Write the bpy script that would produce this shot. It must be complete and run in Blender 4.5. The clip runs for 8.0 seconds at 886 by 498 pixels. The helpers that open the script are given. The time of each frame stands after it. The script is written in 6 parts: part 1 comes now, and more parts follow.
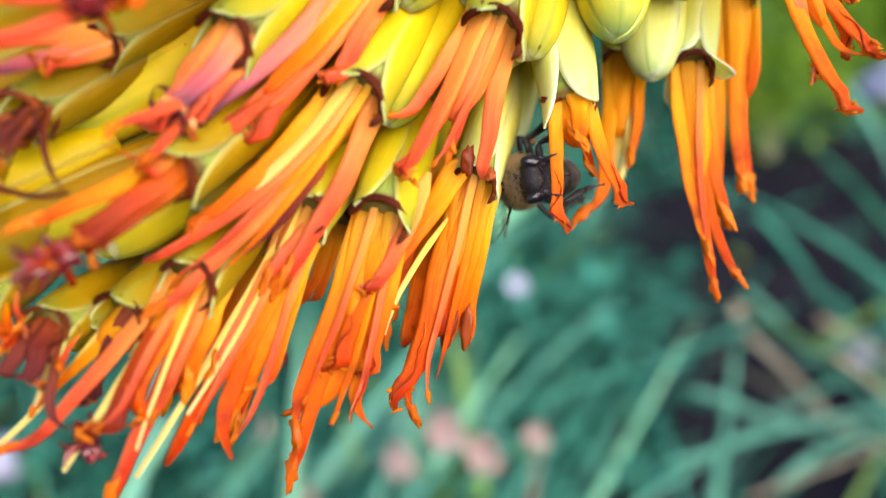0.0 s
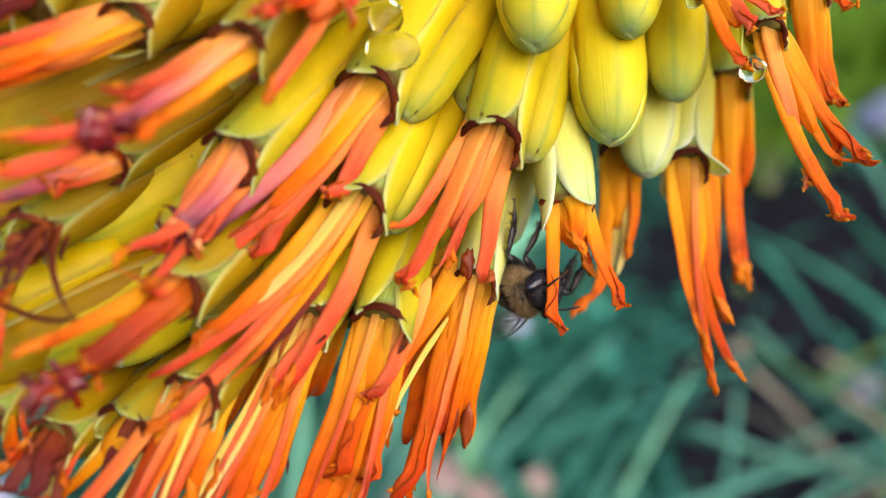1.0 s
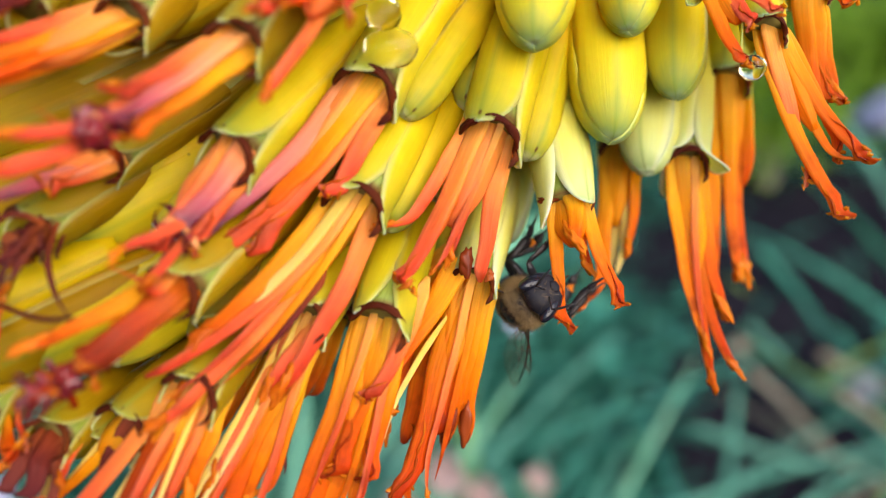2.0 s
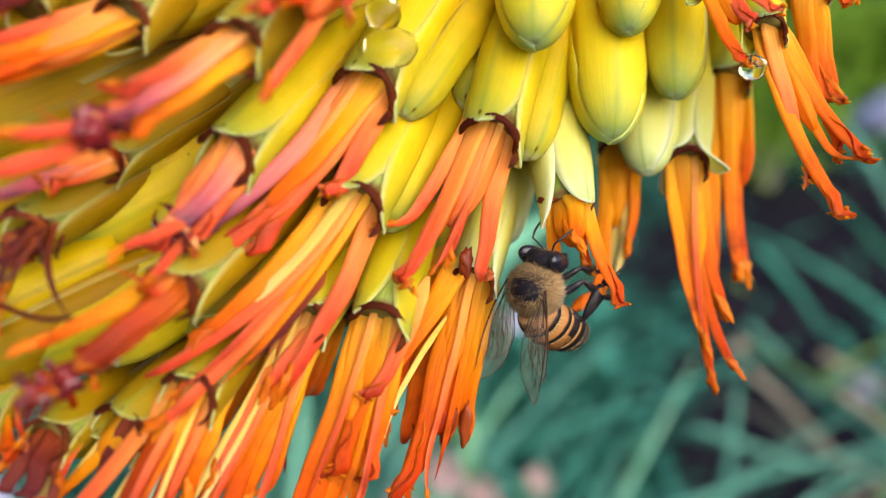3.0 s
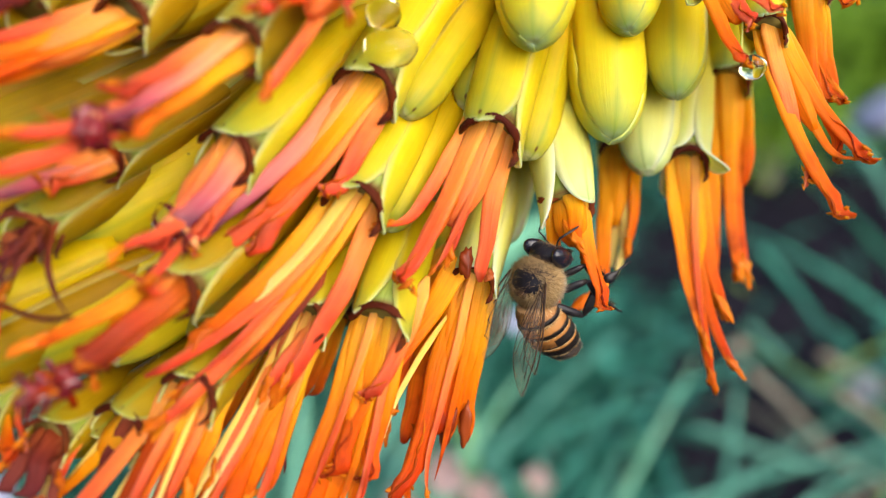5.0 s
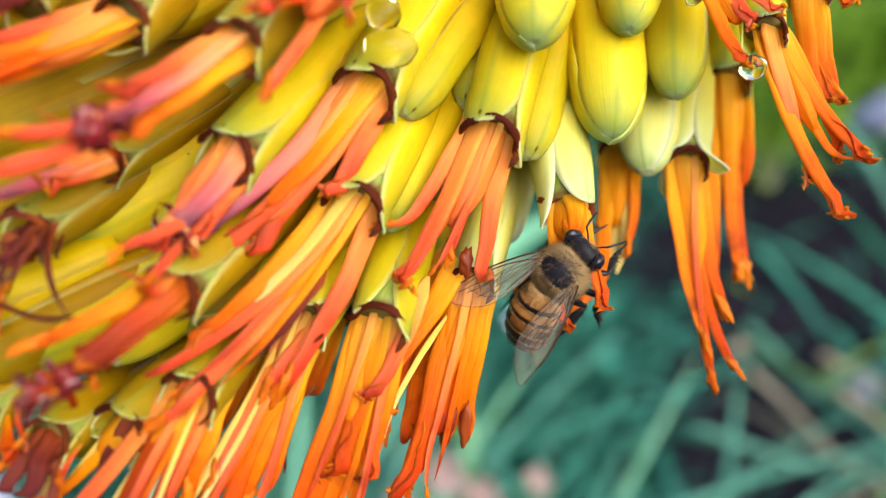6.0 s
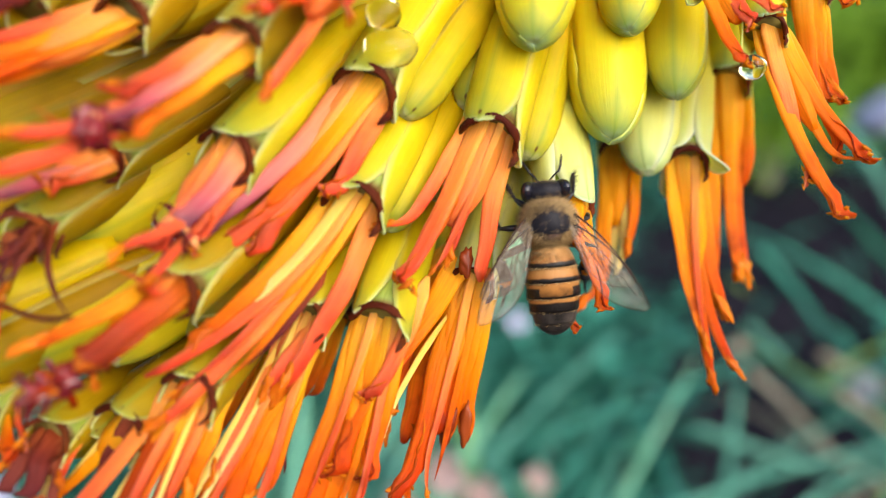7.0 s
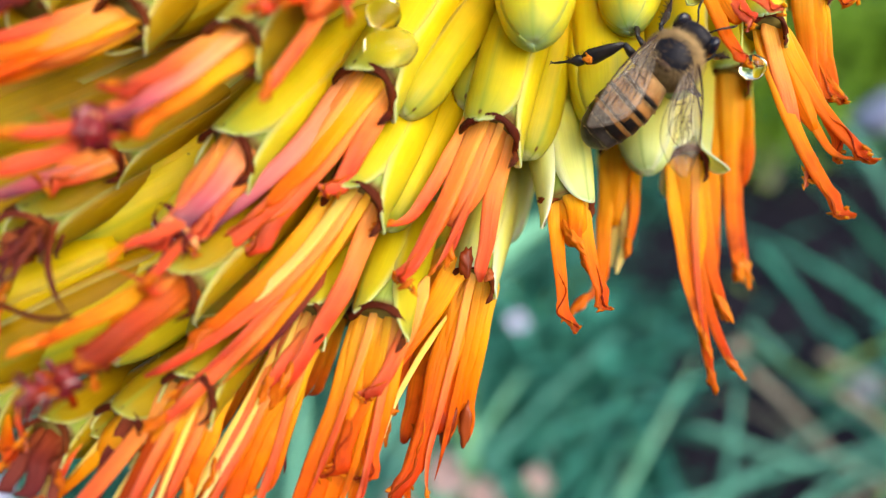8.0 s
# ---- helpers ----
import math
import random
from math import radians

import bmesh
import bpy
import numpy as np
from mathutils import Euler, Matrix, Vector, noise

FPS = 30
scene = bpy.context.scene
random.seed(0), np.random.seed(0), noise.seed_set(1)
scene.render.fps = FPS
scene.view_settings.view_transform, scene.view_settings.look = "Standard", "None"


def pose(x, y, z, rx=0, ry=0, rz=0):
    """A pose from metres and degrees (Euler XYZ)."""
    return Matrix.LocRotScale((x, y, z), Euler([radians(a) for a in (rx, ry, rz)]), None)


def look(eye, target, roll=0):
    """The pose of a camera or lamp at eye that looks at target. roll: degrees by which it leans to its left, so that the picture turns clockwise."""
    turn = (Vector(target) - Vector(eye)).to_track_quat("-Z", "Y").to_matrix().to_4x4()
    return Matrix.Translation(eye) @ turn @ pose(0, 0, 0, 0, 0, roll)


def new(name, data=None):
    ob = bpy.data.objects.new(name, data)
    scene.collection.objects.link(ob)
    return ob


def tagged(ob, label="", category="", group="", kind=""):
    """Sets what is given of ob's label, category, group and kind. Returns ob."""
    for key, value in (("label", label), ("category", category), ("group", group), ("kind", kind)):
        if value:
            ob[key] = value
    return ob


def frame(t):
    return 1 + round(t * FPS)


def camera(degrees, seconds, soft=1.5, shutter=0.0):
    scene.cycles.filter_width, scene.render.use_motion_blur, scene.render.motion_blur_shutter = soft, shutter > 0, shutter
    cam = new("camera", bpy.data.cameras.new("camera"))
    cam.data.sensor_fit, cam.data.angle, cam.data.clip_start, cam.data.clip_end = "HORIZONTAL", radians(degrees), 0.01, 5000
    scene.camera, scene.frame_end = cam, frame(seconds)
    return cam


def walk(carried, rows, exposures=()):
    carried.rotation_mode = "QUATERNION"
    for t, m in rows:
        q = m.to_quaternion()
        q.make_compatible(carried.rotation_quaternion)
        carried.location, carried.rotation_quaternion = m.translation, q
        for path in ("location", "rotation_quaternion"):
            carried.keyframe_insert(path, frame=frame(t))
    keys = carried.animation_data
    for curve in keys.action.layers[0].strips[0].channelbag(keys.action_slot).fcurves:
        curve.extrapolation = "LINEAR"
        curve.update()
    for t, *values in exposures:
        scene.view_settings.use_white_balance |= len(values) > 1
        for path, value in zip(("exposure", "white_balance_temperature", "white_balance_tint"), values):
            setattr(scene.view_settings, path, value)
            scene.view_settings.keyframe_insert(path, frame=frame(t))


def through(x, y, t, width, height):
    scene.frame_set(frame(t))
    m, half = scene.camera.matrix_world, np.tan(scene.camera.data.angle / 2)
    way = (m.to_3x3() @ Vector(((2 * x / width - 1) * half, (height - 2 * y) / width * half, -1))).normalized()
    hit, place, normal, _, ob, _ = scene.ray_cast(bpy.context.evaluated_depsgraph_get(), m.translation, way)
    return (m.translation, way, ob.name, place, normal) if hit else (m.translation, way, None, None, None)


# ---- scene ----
K = 0.88 * 0.001
EYE, TILT = 0.40, -20.0
# The axes in which the flower spike is laid out: x right, y away, z up, leaned by the camera's tilt.
LAID = pose(0, 0, EYE, TILT, 0, 0)
cam = camera(61.9, 8.0, soft=1.15, shutter=0.2)
cam.data.dof.use_dof = True
cam.data.dof.focus_distance = 0.0540
cam.data.dof.aperture_fstop = 14.0
ROWS = [
    (0, -0.17, 0.51, -6.10, -2.14, -0.12, -0.06),
    (0.15, -0.15, 0.29, -4.47, -1.56, -0.10, -0.04),
    (0.3, -0.14, 0.10, -3.11, -1.07, -0.07, -0.01),
    (0.45, -0.13, -0.09, -1.73, -0.57, -0.05, 0.01),
    (0.6, -0.12, -0.24, -0.71, -0.21, -0.03, 0.02),
    (0.75, -0.12, -0.30, -0.22, -0.03, -0.02, 0.03),
    (0.9, -0.11, -0.33, -0.00, 0.05, -0.02, 0.03),
    (1.0, -0.11, -0.34, 0.06, 0.07, -0.02, 0.03),
    (1.5, -0.02, -0.11, 0.07, 0.00, 0.01, 0.01),
    (3.0, -0.00, -0.01, 0.01, -0.00, 0.02, -0.00),
    (4.5, 0.00, 0.00, 0.00, 0.00, 0.00, 0.00),
    (8.0, 0.00, 0.00, 0.00, 0.00, 0.00, 0.00),
]
walk(cam, [(t, LAID @ pose(K * x, K * y, K * z, 90 + pitch, roll, yaw)) for t, x, y, z, pitch, roll, yaw in ROWS],
     [(0.0, 1.10, 6850, 16), (0.5, 0.95, 6850, 16), (1.0, 0.74, 6850, 16), (3.0, 0.80, 6850, 18), (4.6, 0.84, 6850, 17), (6.0, 0.95, 6850, 13), (8.0, 0.94, 6850, 13)])

# ---- light: open shade in a garden, soft daylight from the right and behind ----
world = bpy.data.worlds.new("sky")
scene.world = world
world.use_nodes = True
wn = world.node_tree.nodes
sky = wn.new("ShaderNodeTexSky")
sky.sky_type = "NISHITA"
sky.sun_disc = False
sky.sun_elevation, sky.sun_rotation = radians(36), radians(146)
world.node_tree.links.new(sky.outputs[0], wn["Background"].inputs[0])
wn["Background"].inputs[1].default_value = 0.15
sun = new("sun", bpy.data.lights.new("sun", "SUN"))
sun.data.energy, sun.data.angle, sun.data.color = 3.5, radians(70), (1.0, 0.94, 0.84)
sun.matrix_world = look((4 * math.sin(radians(146)) * 0.809, 4 * math.cos(radians(146)) * 0.809, 4 * 0.588), (0, 0, 0))


# ---- materials ----
def nodes_of(name):
    m = bpy.data.materials.new(name)
    m.use_nodes = True
    n = m.node_tree.nodes
    return m, n, m.node_tree.links, n["Principled BSDF"]


def ramp(n, stops):
    r = n.new("ShaderNodeValToRGB")
    e = r.color_ramp.elements
    while len(e) < len(stops):
        e.new(0.5)
    for k, (p, c) in enumerate(stops):
        e[k].position, e[k].color = p, (*c, 1)
    return r


def noise_tex(n, l, coord, scale, detail=4.0, stretch=None):
    t = n.new("ShaderNodeTexNoise")
    t.inputs["Scale"].default_value, t.inputs["Detail"].default_value = scale, detail
    if stretch:
        mp = n.new("ShaderNodeMapping")
        mp.inputs["Scale"].default_value = stretch
        l.new(coord, mp.inputs[0])
        coord = mp.outputs[0]
    l.new(coord, t.inputs["Vector"])
    return t


def mix(n, l, a, b, fac, kind="MIX"):
    m = n.new("ShaderNodeMix")
    m.data_type, m.blend_type = "RGBA", kind
    for socket, value in ((m.inputs[0], fac), (m.inputs[6], a), (m.inputs[7], b)):
        if isinstance(value, (int, float)):
            socket.default_value = value
        elif isinstance(value, tuple):
            socket.default_value = (*value, 1)
        else:
            l.new(value, socket)
    return m.outputs[2]


def bump(n, l, bsdf, height, strength, distance):
    b = n.new("ShaderNodeBump")
    b.inputs["Strength"].default_value, b.inputs["Distance"].default_value = strength, distance
    l.new(height, b.inputs["Height"])
    l.new(b.outputs[0], bsdf.inputs["Normal"])


def uv_parts(n, l):
    """The UV map's two numbers (along, across) and the map itself."""
    uv = n.new("ShaderNodeUVMap")
    sep = n.new("ShaderNodeSeparateXYZ")
    l.new(uv.outputs[0], sep.inputs[0])
    return sep.outputs[0], sep.outputs[1], uv.outputs[0]


def glow_through(m, n, l, bsdf, colour, amount):
    """Light that passes through thin living tissue."""
    t = n.new("ShaderNodeBsdfTranslucent")
    l.new(colour, t.inputs[0])
    s = n.new("ShaderNodeMixShader")
    s.inputs[0].default_value = amount
    l.new(bsdf.outputs[0], s.inputs[1])
    l.new(t.outputs[0], s.inputs[2])
    l.new(s.outputs[0], n["Material Output"].inputs[0])


def tissue(name, along, edge, edge_from=0.7, stripe=None, rough=0.35, through=0.25, grain=0.25, vary=0.25, spots=False, spec=0.17, scorch=0.0):
    """Petal or filament: colours along its length, an edge colour towards its rims, stripes, grain and speckle."""
    m, n, l, b = nodes_of(name)
    u, v, uv = uv_parts(n, l)
    obj = n.new("ShaderNodeTexCoord").outputs["Object"]
    wob = noise_tex(n, l, uv, 3.0, 3.0)
    add = n.new("ShaderNodeMath")
    add.operation = "MULTIPLY_ADD"
    add.inputs[1].default_value = 0.18
    l.new(wob.outputs[0], add.inputs[0])
    sub = n.new("ShaderNodeMath")
    sub.operation = "SUBTRACT"
    sub.inputs[1].default_value = 0.09
    l.new(u, add.inputs[2])
    l.new(add.outputs[0], sub.inputs[0])
    r = ramp(n, along)
    l.new(sub.outputs[0], r.inputs[0])
    col = r.outputs[0]
    if stripe:
        colour, width = stripe
        st = n.new("ShaderNodeMath")
        st.operation = "PINGPONG"
        st.inputs[1].default_value = 0.25
        l.new(v, st.inputs[0])
        sr = ramp(n, [(0.0, (1, 1, 1)), (width, (0, 0, 0))])
        l.new(st.outputs[0], sr.inputs[0])
        far = ramp(n, [(0.25, (0, 0, 0)), (0.9, (1, 1, 1))])
        l.new(u, far.inputs[0])
        f = n.new("ShaderNodeMath")
        f.operation = "MULTIPLY"
        l.new(sr.outputs[0], f.inputs[0])
        l.new(far.outputs[0], f.inputs[1])
        g = n.new("ShaderNodeMath")
        g.operation = "MULTIPLY"
        g.inputs[1].default_value = 0.6
        l.new(f.outputs[0], g.inputs[0])
        col = mix(n, l, col, colour, g.outputs[0])
    # rims
    mid = n.new("ShaderNodeMath")
    mid.operation = "SUBTRACT"
    mid.inputs[1].default_value = 0.5
    l.new(v, mid.inputs[0])
    ab = n.new("ShaderNodeMath")
    ab.operation = "ABSOLUTE"
    l.new(mid.outputs[0], ab.inputs[0])
    er = ramp(n, [(edge_from * 0.5, (0, 0, 0)), (0.5, (1, 1, 1))])
    l.new(ab.outputs[0], er.inputs[0])
    ef = n.new("ShaderNodeMath")
    ef.operation = "MULTIPLY"
    near = n.new("ShaderNodeMapRange")
    near.inputs[1].default_value, near.inputs[2].default_value = 0.35, 0.95
    near.inputs[3].default_value, near.inputs[4].default_value = 0.22, 0.78
    l.new(u, near.inputs[0])
    l.new(er.outputs[0], ef.inputs[0])
    l.new(near.outputs[0], ef.inputs[1])
    col = mix(n, l, col, edge, ef.outputs[0])
    # fibres along the length, and a difference from piece to piece
    fib = noise_tex(n, l, uv, 1.0, 5.0, (3.0, 40.0, 1.0))
    fr = ramp(n, [(0.3, (1 - grain,) * 3), (0.7, (1 + grain * 0.4,) * 3)])
    l.new(fib.outputs[0], fr.inputs[0])
    col = mix(n, l, col, fr.outputs[0], 1.0, "MULTIPLY")
    if spots:
        # a brown dot near the tip, and fine specks
        dist = n.new("ShaderNodeVectorMath")
        dist.operation = "MULTIPLY_ADD"
        dist.inputs[1].default_value, dist.inputs[2].default_value = (26.0, 13.0, 0.0), (-23.2, -6.5, 0.0)
        l.new(uv, dist.inputs[0])
        size = n.new("ShaderNodeVectorMath")
        size.operation = "LENGTH"
        l.new(dist.outputs[0], size.inputs[0])
        dot = ramp(n, [(0.35, (1, 1, 1)), (0.75, (0, 0, 0))])
        l.new(size.outputs["Value"], dot.inputs[0])
        col = mix(n, l, col, (0.16, 0.09, 0.02), dot.outputs[0])
        speck = noise_tex(n, l, obj, 700.0, 2.0)
        sr2 = ramp(n, [(0.74, (0, 0, 0)), (0.78, (0.6, 0.6, 0.6))])
        l.new(speck.outputs[0], sr2.inputs[0])
        col = mix(n, l, col, (0.22, 0.10, 0.02), sr2.outputs[0])
        blot = noise_tex(n, l, obj, 160.0, 3.0)
        br = ramp(n, [(0.35, (0.80, 0.84, 0.7)), (0.65, (1.08, 1.03, 1.0))])
        l.new(blot.outputs[0], br.inputs[0])
        col = mix(n, l, col, br.outputs[0], 1.0, "MULTIPLY")
    if scorch:
        # dried dark red patches, more of them towards the tip
        dried = noise_tex(n, l, obj, 420.0, 4.0)
        dr = ramp(n, [(0.50, (0, 0, 0)), (0.68, (1, 1, 1))])
        l.new(dried.outputs[0], dr.inputs[0])
        where = n.new("ShaderNodeMapRange")
        where.inputs[1].default_value, where.inputs[2].default_value = 0.35, 0.95
        where.inputs[4].default_value = scorch
        l.new(u, where.inputs[0])
        sf = n.new("ShaderNodeMath")
        sf.operation = "MULTIPLY"
        l.new(dr.outputs[0], sf.inputs[0])
        l.new(where.outputs[0], sf.inputs[1])
        col = mix(n, l, col, (0.26, 0.022, 0.006), sf.outputs[0])
    info = n.new("ShaderNodeObjectInfo")
    hs = n.new("ShaderNodeHueSaturation")
    mr = n.new("ShaderNodeMapRange")
    mr.inputs[3].default_value, mr.inputs[4].default_value = 1 - vary, 1 + vary
    l.new(info.outputs["Random"], mr.inputs[0])
    l.new(mr.outputs[0], hs.inputs["Value"])
    mh = n.new("ShaderNodeMapRange")
    mh.inputs[3].default_value, mh.inputs[4].default_value = 0.5 - vary * 0.03, 0.5 + vary * 0.03
    l.new(info.outputs["Random"], mh.inputs[0])
    l.new(mh.outputs[0], hs.inputs["Hue"])
    l.new(col, hs.inputs["Color"])
    col = hs.outputs[0]
    l.new(col, b.inputs["Base Color"])
    b.inputs["Roughness"].default_value = rough
    b.inputs["Specular IOR Level"].default_value = spec
    if through > 0.2:
        b.inputs["Subsurface Weight"].default_value = 0.4
        b.inputs["Subsurface Radius"].default_value = (1.0, 0.6, 0.12)
        b.inputs["Subsurface Scale"].default_value = 0.0016
    cell = noise_tex(n, l, obj, 900.0, 3.0)
    h = mix(n, l, fib.outputs[0], cell.outputs[0], 0.4)
    bump(n, l, b, h, 0.15 + grain, 0.0004)
    glow_through(m, n, l, b, col, through)
    return m


def plain(name, colours, scale, rough=0.6, strength=0.4, distance=0.001, through=0.0, metal=0.0, spec=0.15, island=0.0):
    """A mottled surface: two colours mixed by noise at two scales, and relief; island: how far loose pieces differ."""
    m, n, l, b = nodes_of(name)
    obj = n.new("ShaderNodeTexCoord").outputs["Object"]
    a, c = noise_tex(n, l, obj, scale, 6.0), noise_tex(n, l, obj, scale * 7, 4.0)
    f = mix(n, l, a.outputs[0], c.outputs[0], 0.35)
    r = ramp(n, [(0.35, colours[0]), (0.65, colours[1])])
    l.new(f, r.inputs[0])
    colour = r.outputs[0]
    if island:
        pieces = ramp(n, [(0.0, (1 - island,) * 3), (0.7, (1.0, 1.0, 1.0)), (1.0, (1 + island * 1.3, 1 + island, 1 + island))])
        l.new(n.new("ShaderNodeNewGeometry").outputs["Random Per Island"], pieces.inputs[0])
        colour = mix(n, l, colour, pieces.outputs[0], 1.0, "MULTIPLY")
    l.new(colour, b.inputs["Base Color"])
    b.inputs["Roughness"].default_value, b.inputs["Metallic"].default_value = rough, metal
    b.inputs["Specular IOR Level"].default_value = spec
    bump(n, l, b, f, strength, distance)
    if through:
        glow_through(m, n, l, b, colour, through)
    return m


GREEN = (0.20, 0.32, 0.05)
M = {
    "petal": tissue("petal_yellow", [(0.0, (0.80, 0.50, 0.006)), (0.5, (0.86, 0.64, 0.014)), (0.74, (0.74, 0.60, 0.030)), (0.90, (0.44, 0.47, 0.07)), (1.0, (0.80, 0.84, 0.50))],
                    (0.88, 0.88, 0.46), 0.78, (GREEN, 0.07), 0.30, 0.42, 0.07, 0.08, True, spec=0.13),
    "olive": tissue("petal_olive", [(0.0, (0.40, 0.185, 0.003)), (0.55, (0.43, 0.235, 0.004)), (0.80, (0.38, 0.255, 0.010)), (0.93, (0.34, 0.33, 0.05)), (1.0, (0.72, 0.72, 0.38))],
                    (0.80, 0.76, 0.32), 0.8, (GREEN, 0.065), 0.36, 0.30, 0.16, 0.12, True, spec=0.1),
    "pale": tissue("petal_pale", [(0.0, (0.76, 0.60, 0.03)), (0.45, (0.82, 0.74, 0.13)), (0.80, (0.72, 0.76, 0.30)), (0.92, (0.50, 0.62, 0.26)), (1.0, (0.72, 0.82, 0.56))],
                   (0.92, 0.93, 0.72), 0.62, (GREEN, 0.06), 0.30, 0.42, 0.06, 0.07, spec=0.14),
    "bud": tissue("bud_green", [(0.0, (0.80, 0.50, 0.006)), (0.5, (0.82, 0.60, 0.014)), (0.74, (0.66, 0.58, 0.035)), (0.92, (0.30, 0.40, 0.10)), (1.0, (0.34, 0.47, 0.27))],
                  (0.70, 0.74, 0.24), 0.85, (GREEN, 0.07), 0.28, 0.34, 0.06, 0.08, spec=0.14),
    "inner": tissue("inner_tube", [(0.0, (0.60, 0.42, 0.01)), (0.6, (0.52, 0.48, 0.04)), (0.85, (0.28, 0.33, 0.04)), (0.96, (0.20, 0.25, 0.04)), (1.0, (0.14, 0.06, 0.02))],
                    (0.40, 0.40, 0.06), 0.9, None, 0.45, 0.1, 0.25, 0.1),
    "orange": tissue("filament_orange", [(0.0, (0.93, 0.48, 0.045)), (0.28, (0.92, 0.33, 0.008)), (0.60, (0.86, 0.14, 0.004)), (0.84, (0.74, 0.07, 0.003)), (1.0, (0.34, 0.022, 0.004))],
                     (0.88, 0.22, 0.02), 0.5, None, 0.33, 0.42, 0.24, 0.10, spec=0.09, scorch=0.9),
    "amber": tissue("filament_amber", [(0.0, (0.94, 0.52, 0.05)), (0.35, (0.94, 0.40, 0.008)), (0.68, (0.88, 0.18, 0.004)), (0.9, (0.78, 0.11, 0.004)), (1.0, (0.40, 0.03, 0.005))],
                    (0.92, 0.32, 0.03), 0.55, None, 0.32, 0.45, 0.22, 0.10, spec=0.09, scorch=0.9),
    "coral": tissue("filament_coral", [(0.0, (0.93, 0.46, 0.08)), (0.26, (0.90, 0.28, 0.050)), (0.58, (0.80, 0.105, 0.030)), (0.86, (0.66, 0.052, 0.016)), (1.0, (0.34, 0.018, 0.010))],
                    (0.88, 0.26, 0.12), 0.4, None, 0.30, 0.3, 0.20, 0.10, spec=0.10, scorch=0.9),
    "yellow": tissue("filament_yellow", [(0.0, (0.92, 0.60, 0.09)), (0.5, (0.92, 0.66, 0.14)), (1.0, (0.88, 0.72, 0.30))],
                     (0.92, 0.68, 0.20), 0.6, None, 0.32, 0.42, 0.15, 0.1, spec=0.15),
    "maroon": tissue("filament_withered", [(0.0, (0.34, 0.07, 0.015)), (0.4, (0.15, 0.025, 0.014)), (0.8, (0.09, 0.014, 0.014)), (1.0, (0.05, 0.010, 0.010))],
                     (0.12, 0.022, 0.018), 0.5, None, 0.3, 0.08, 0.4, 0.2, spec=0.07),
    "plum": tissue("filament_plum", [(0.0, (0.90, 0.40, 0.10)), (0.35, (0.76, 0.20, 0.09)), (0.62, (0.38, 0.05, 0.07)), (0.80, (0.12, 0.010, 0.03)), (0.92, (0.30, 0.02, 0.02)), (1.0, (0.5, 0.05, 0.02))],
                   (0.70, 0.20, 0.16), 0.4, None, 0.2, 0.2, 0.22, 0.12, spec=0.3),
    "rust": tissue("filament_rust", [(0.0, (0.74, 0.17, 0.010)), (0.35, (0.50, 0.055, 0.004)), (0.7, (0.22, 0.014, 0.003)), (1.0, (0.12, 0.008, 0.003))],
                   (0.52, 0.08, 0.010), 0.6, None, 0.13, 0.3, 0.35, 0.2, spec=0.12),
    "dry": tissue("anther_dry", [(0.0, (0.22, 0.035, 0.008)), (0.5, (0.10, 0.014, 0.006)), (1.0, (0.16, 0.025, 0.008))],
                  (0.30, 0.06, 0.012), 0.5, None, 0.22, 0.08, 0.4, 0.3),
    "wine": tissue("anther_wine", [(0.0, (0.16, 0.010, 0.008)), (0.4, (0.045, 0.003, 0.012)), (1.0, (0.12, 0.008, 0.008))],
                   (0.12, 0.008, 0.012), 0.5, None, 0.10, 0.04, 0.35, 0.3),
    "brown": tissue("collar_brown", [(0.0, (0.11, 0.020, 0.004)), (0.5, (0.065, 0.010, 0.003)), (1.0, (0.035, 0.006, 0.003))],
                    (0.10, 0.018, 0.004), 0.6, None, 0.4, 0.0, 0.4, 0.25, spec=0.06),
    "stem": plain("stem_green", ((0.16, 0.2, 0.05), (0.3, 0.28, 0.07)), 60, 0.5),
    # near-black soil: the shade under the shrubs is put into its colour
    "soil": plain("soil_shaded", ((0.005, 0.006, 0.010), (0.020, 0.018, 0.024)), 9, 0.95, 0.8, 0.02, spec=0.0),
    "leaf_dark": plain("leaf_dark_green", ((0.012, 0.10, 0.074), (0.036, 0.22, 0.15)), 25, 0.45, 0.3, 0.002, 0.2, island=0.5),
    # lime shrub leaves: sunshine on the crown is put into this brighter colour
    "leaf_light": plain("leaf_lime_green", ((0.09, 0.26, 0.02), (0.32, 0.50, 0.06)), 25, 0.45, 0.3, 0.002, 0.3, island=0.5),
    "blade": plain("blade_green", ((0.028, 0.22, 0.175), (0.080, 0.41, 0.31)), 18, 0.4, 0.3, 0.002, 0.2, island=0.55),
    "blade_light": plain("blade_grey_green", ((0.07, 0.31, 0.24), (0.17, 0.46, 0.36)), 18, 0.4, 0.3, 0.002, 0.2, island=0.4),
    "blade_lime": plain("blade_lime", ((0.13, 0.32, 0.07), (0.28, 0.46, 0.14)), 18, 0.4, 0.3, 0.002, 0.2, island=0.3),
    "blade_pale": plain("blade_pale_green", ((0.13, 0.42, 0.27), (0.27, 0.58, 0.40)), 18, 0.4, 0.3, 0.002, 0.2),
    "straw": plain("straw_dry", ((0.22, 0.21, 0.16), (0.40, 0.37, 0.29)), 30, 0.7, 0.4, 0.002, 0.1),
    "litter": plain("litter_pink", ((0.44, 0.28, 0.24), (0.62, 0.46, 0.42)), 40, 0.7, 0.4, 0.002, 0.1),
    "white": plain("petal_white", ((0.36, 0.38, 0.56), (0.52, 0.54, 0.70)), 40, 0.6, 0.3, 0.002, 0.2),
}


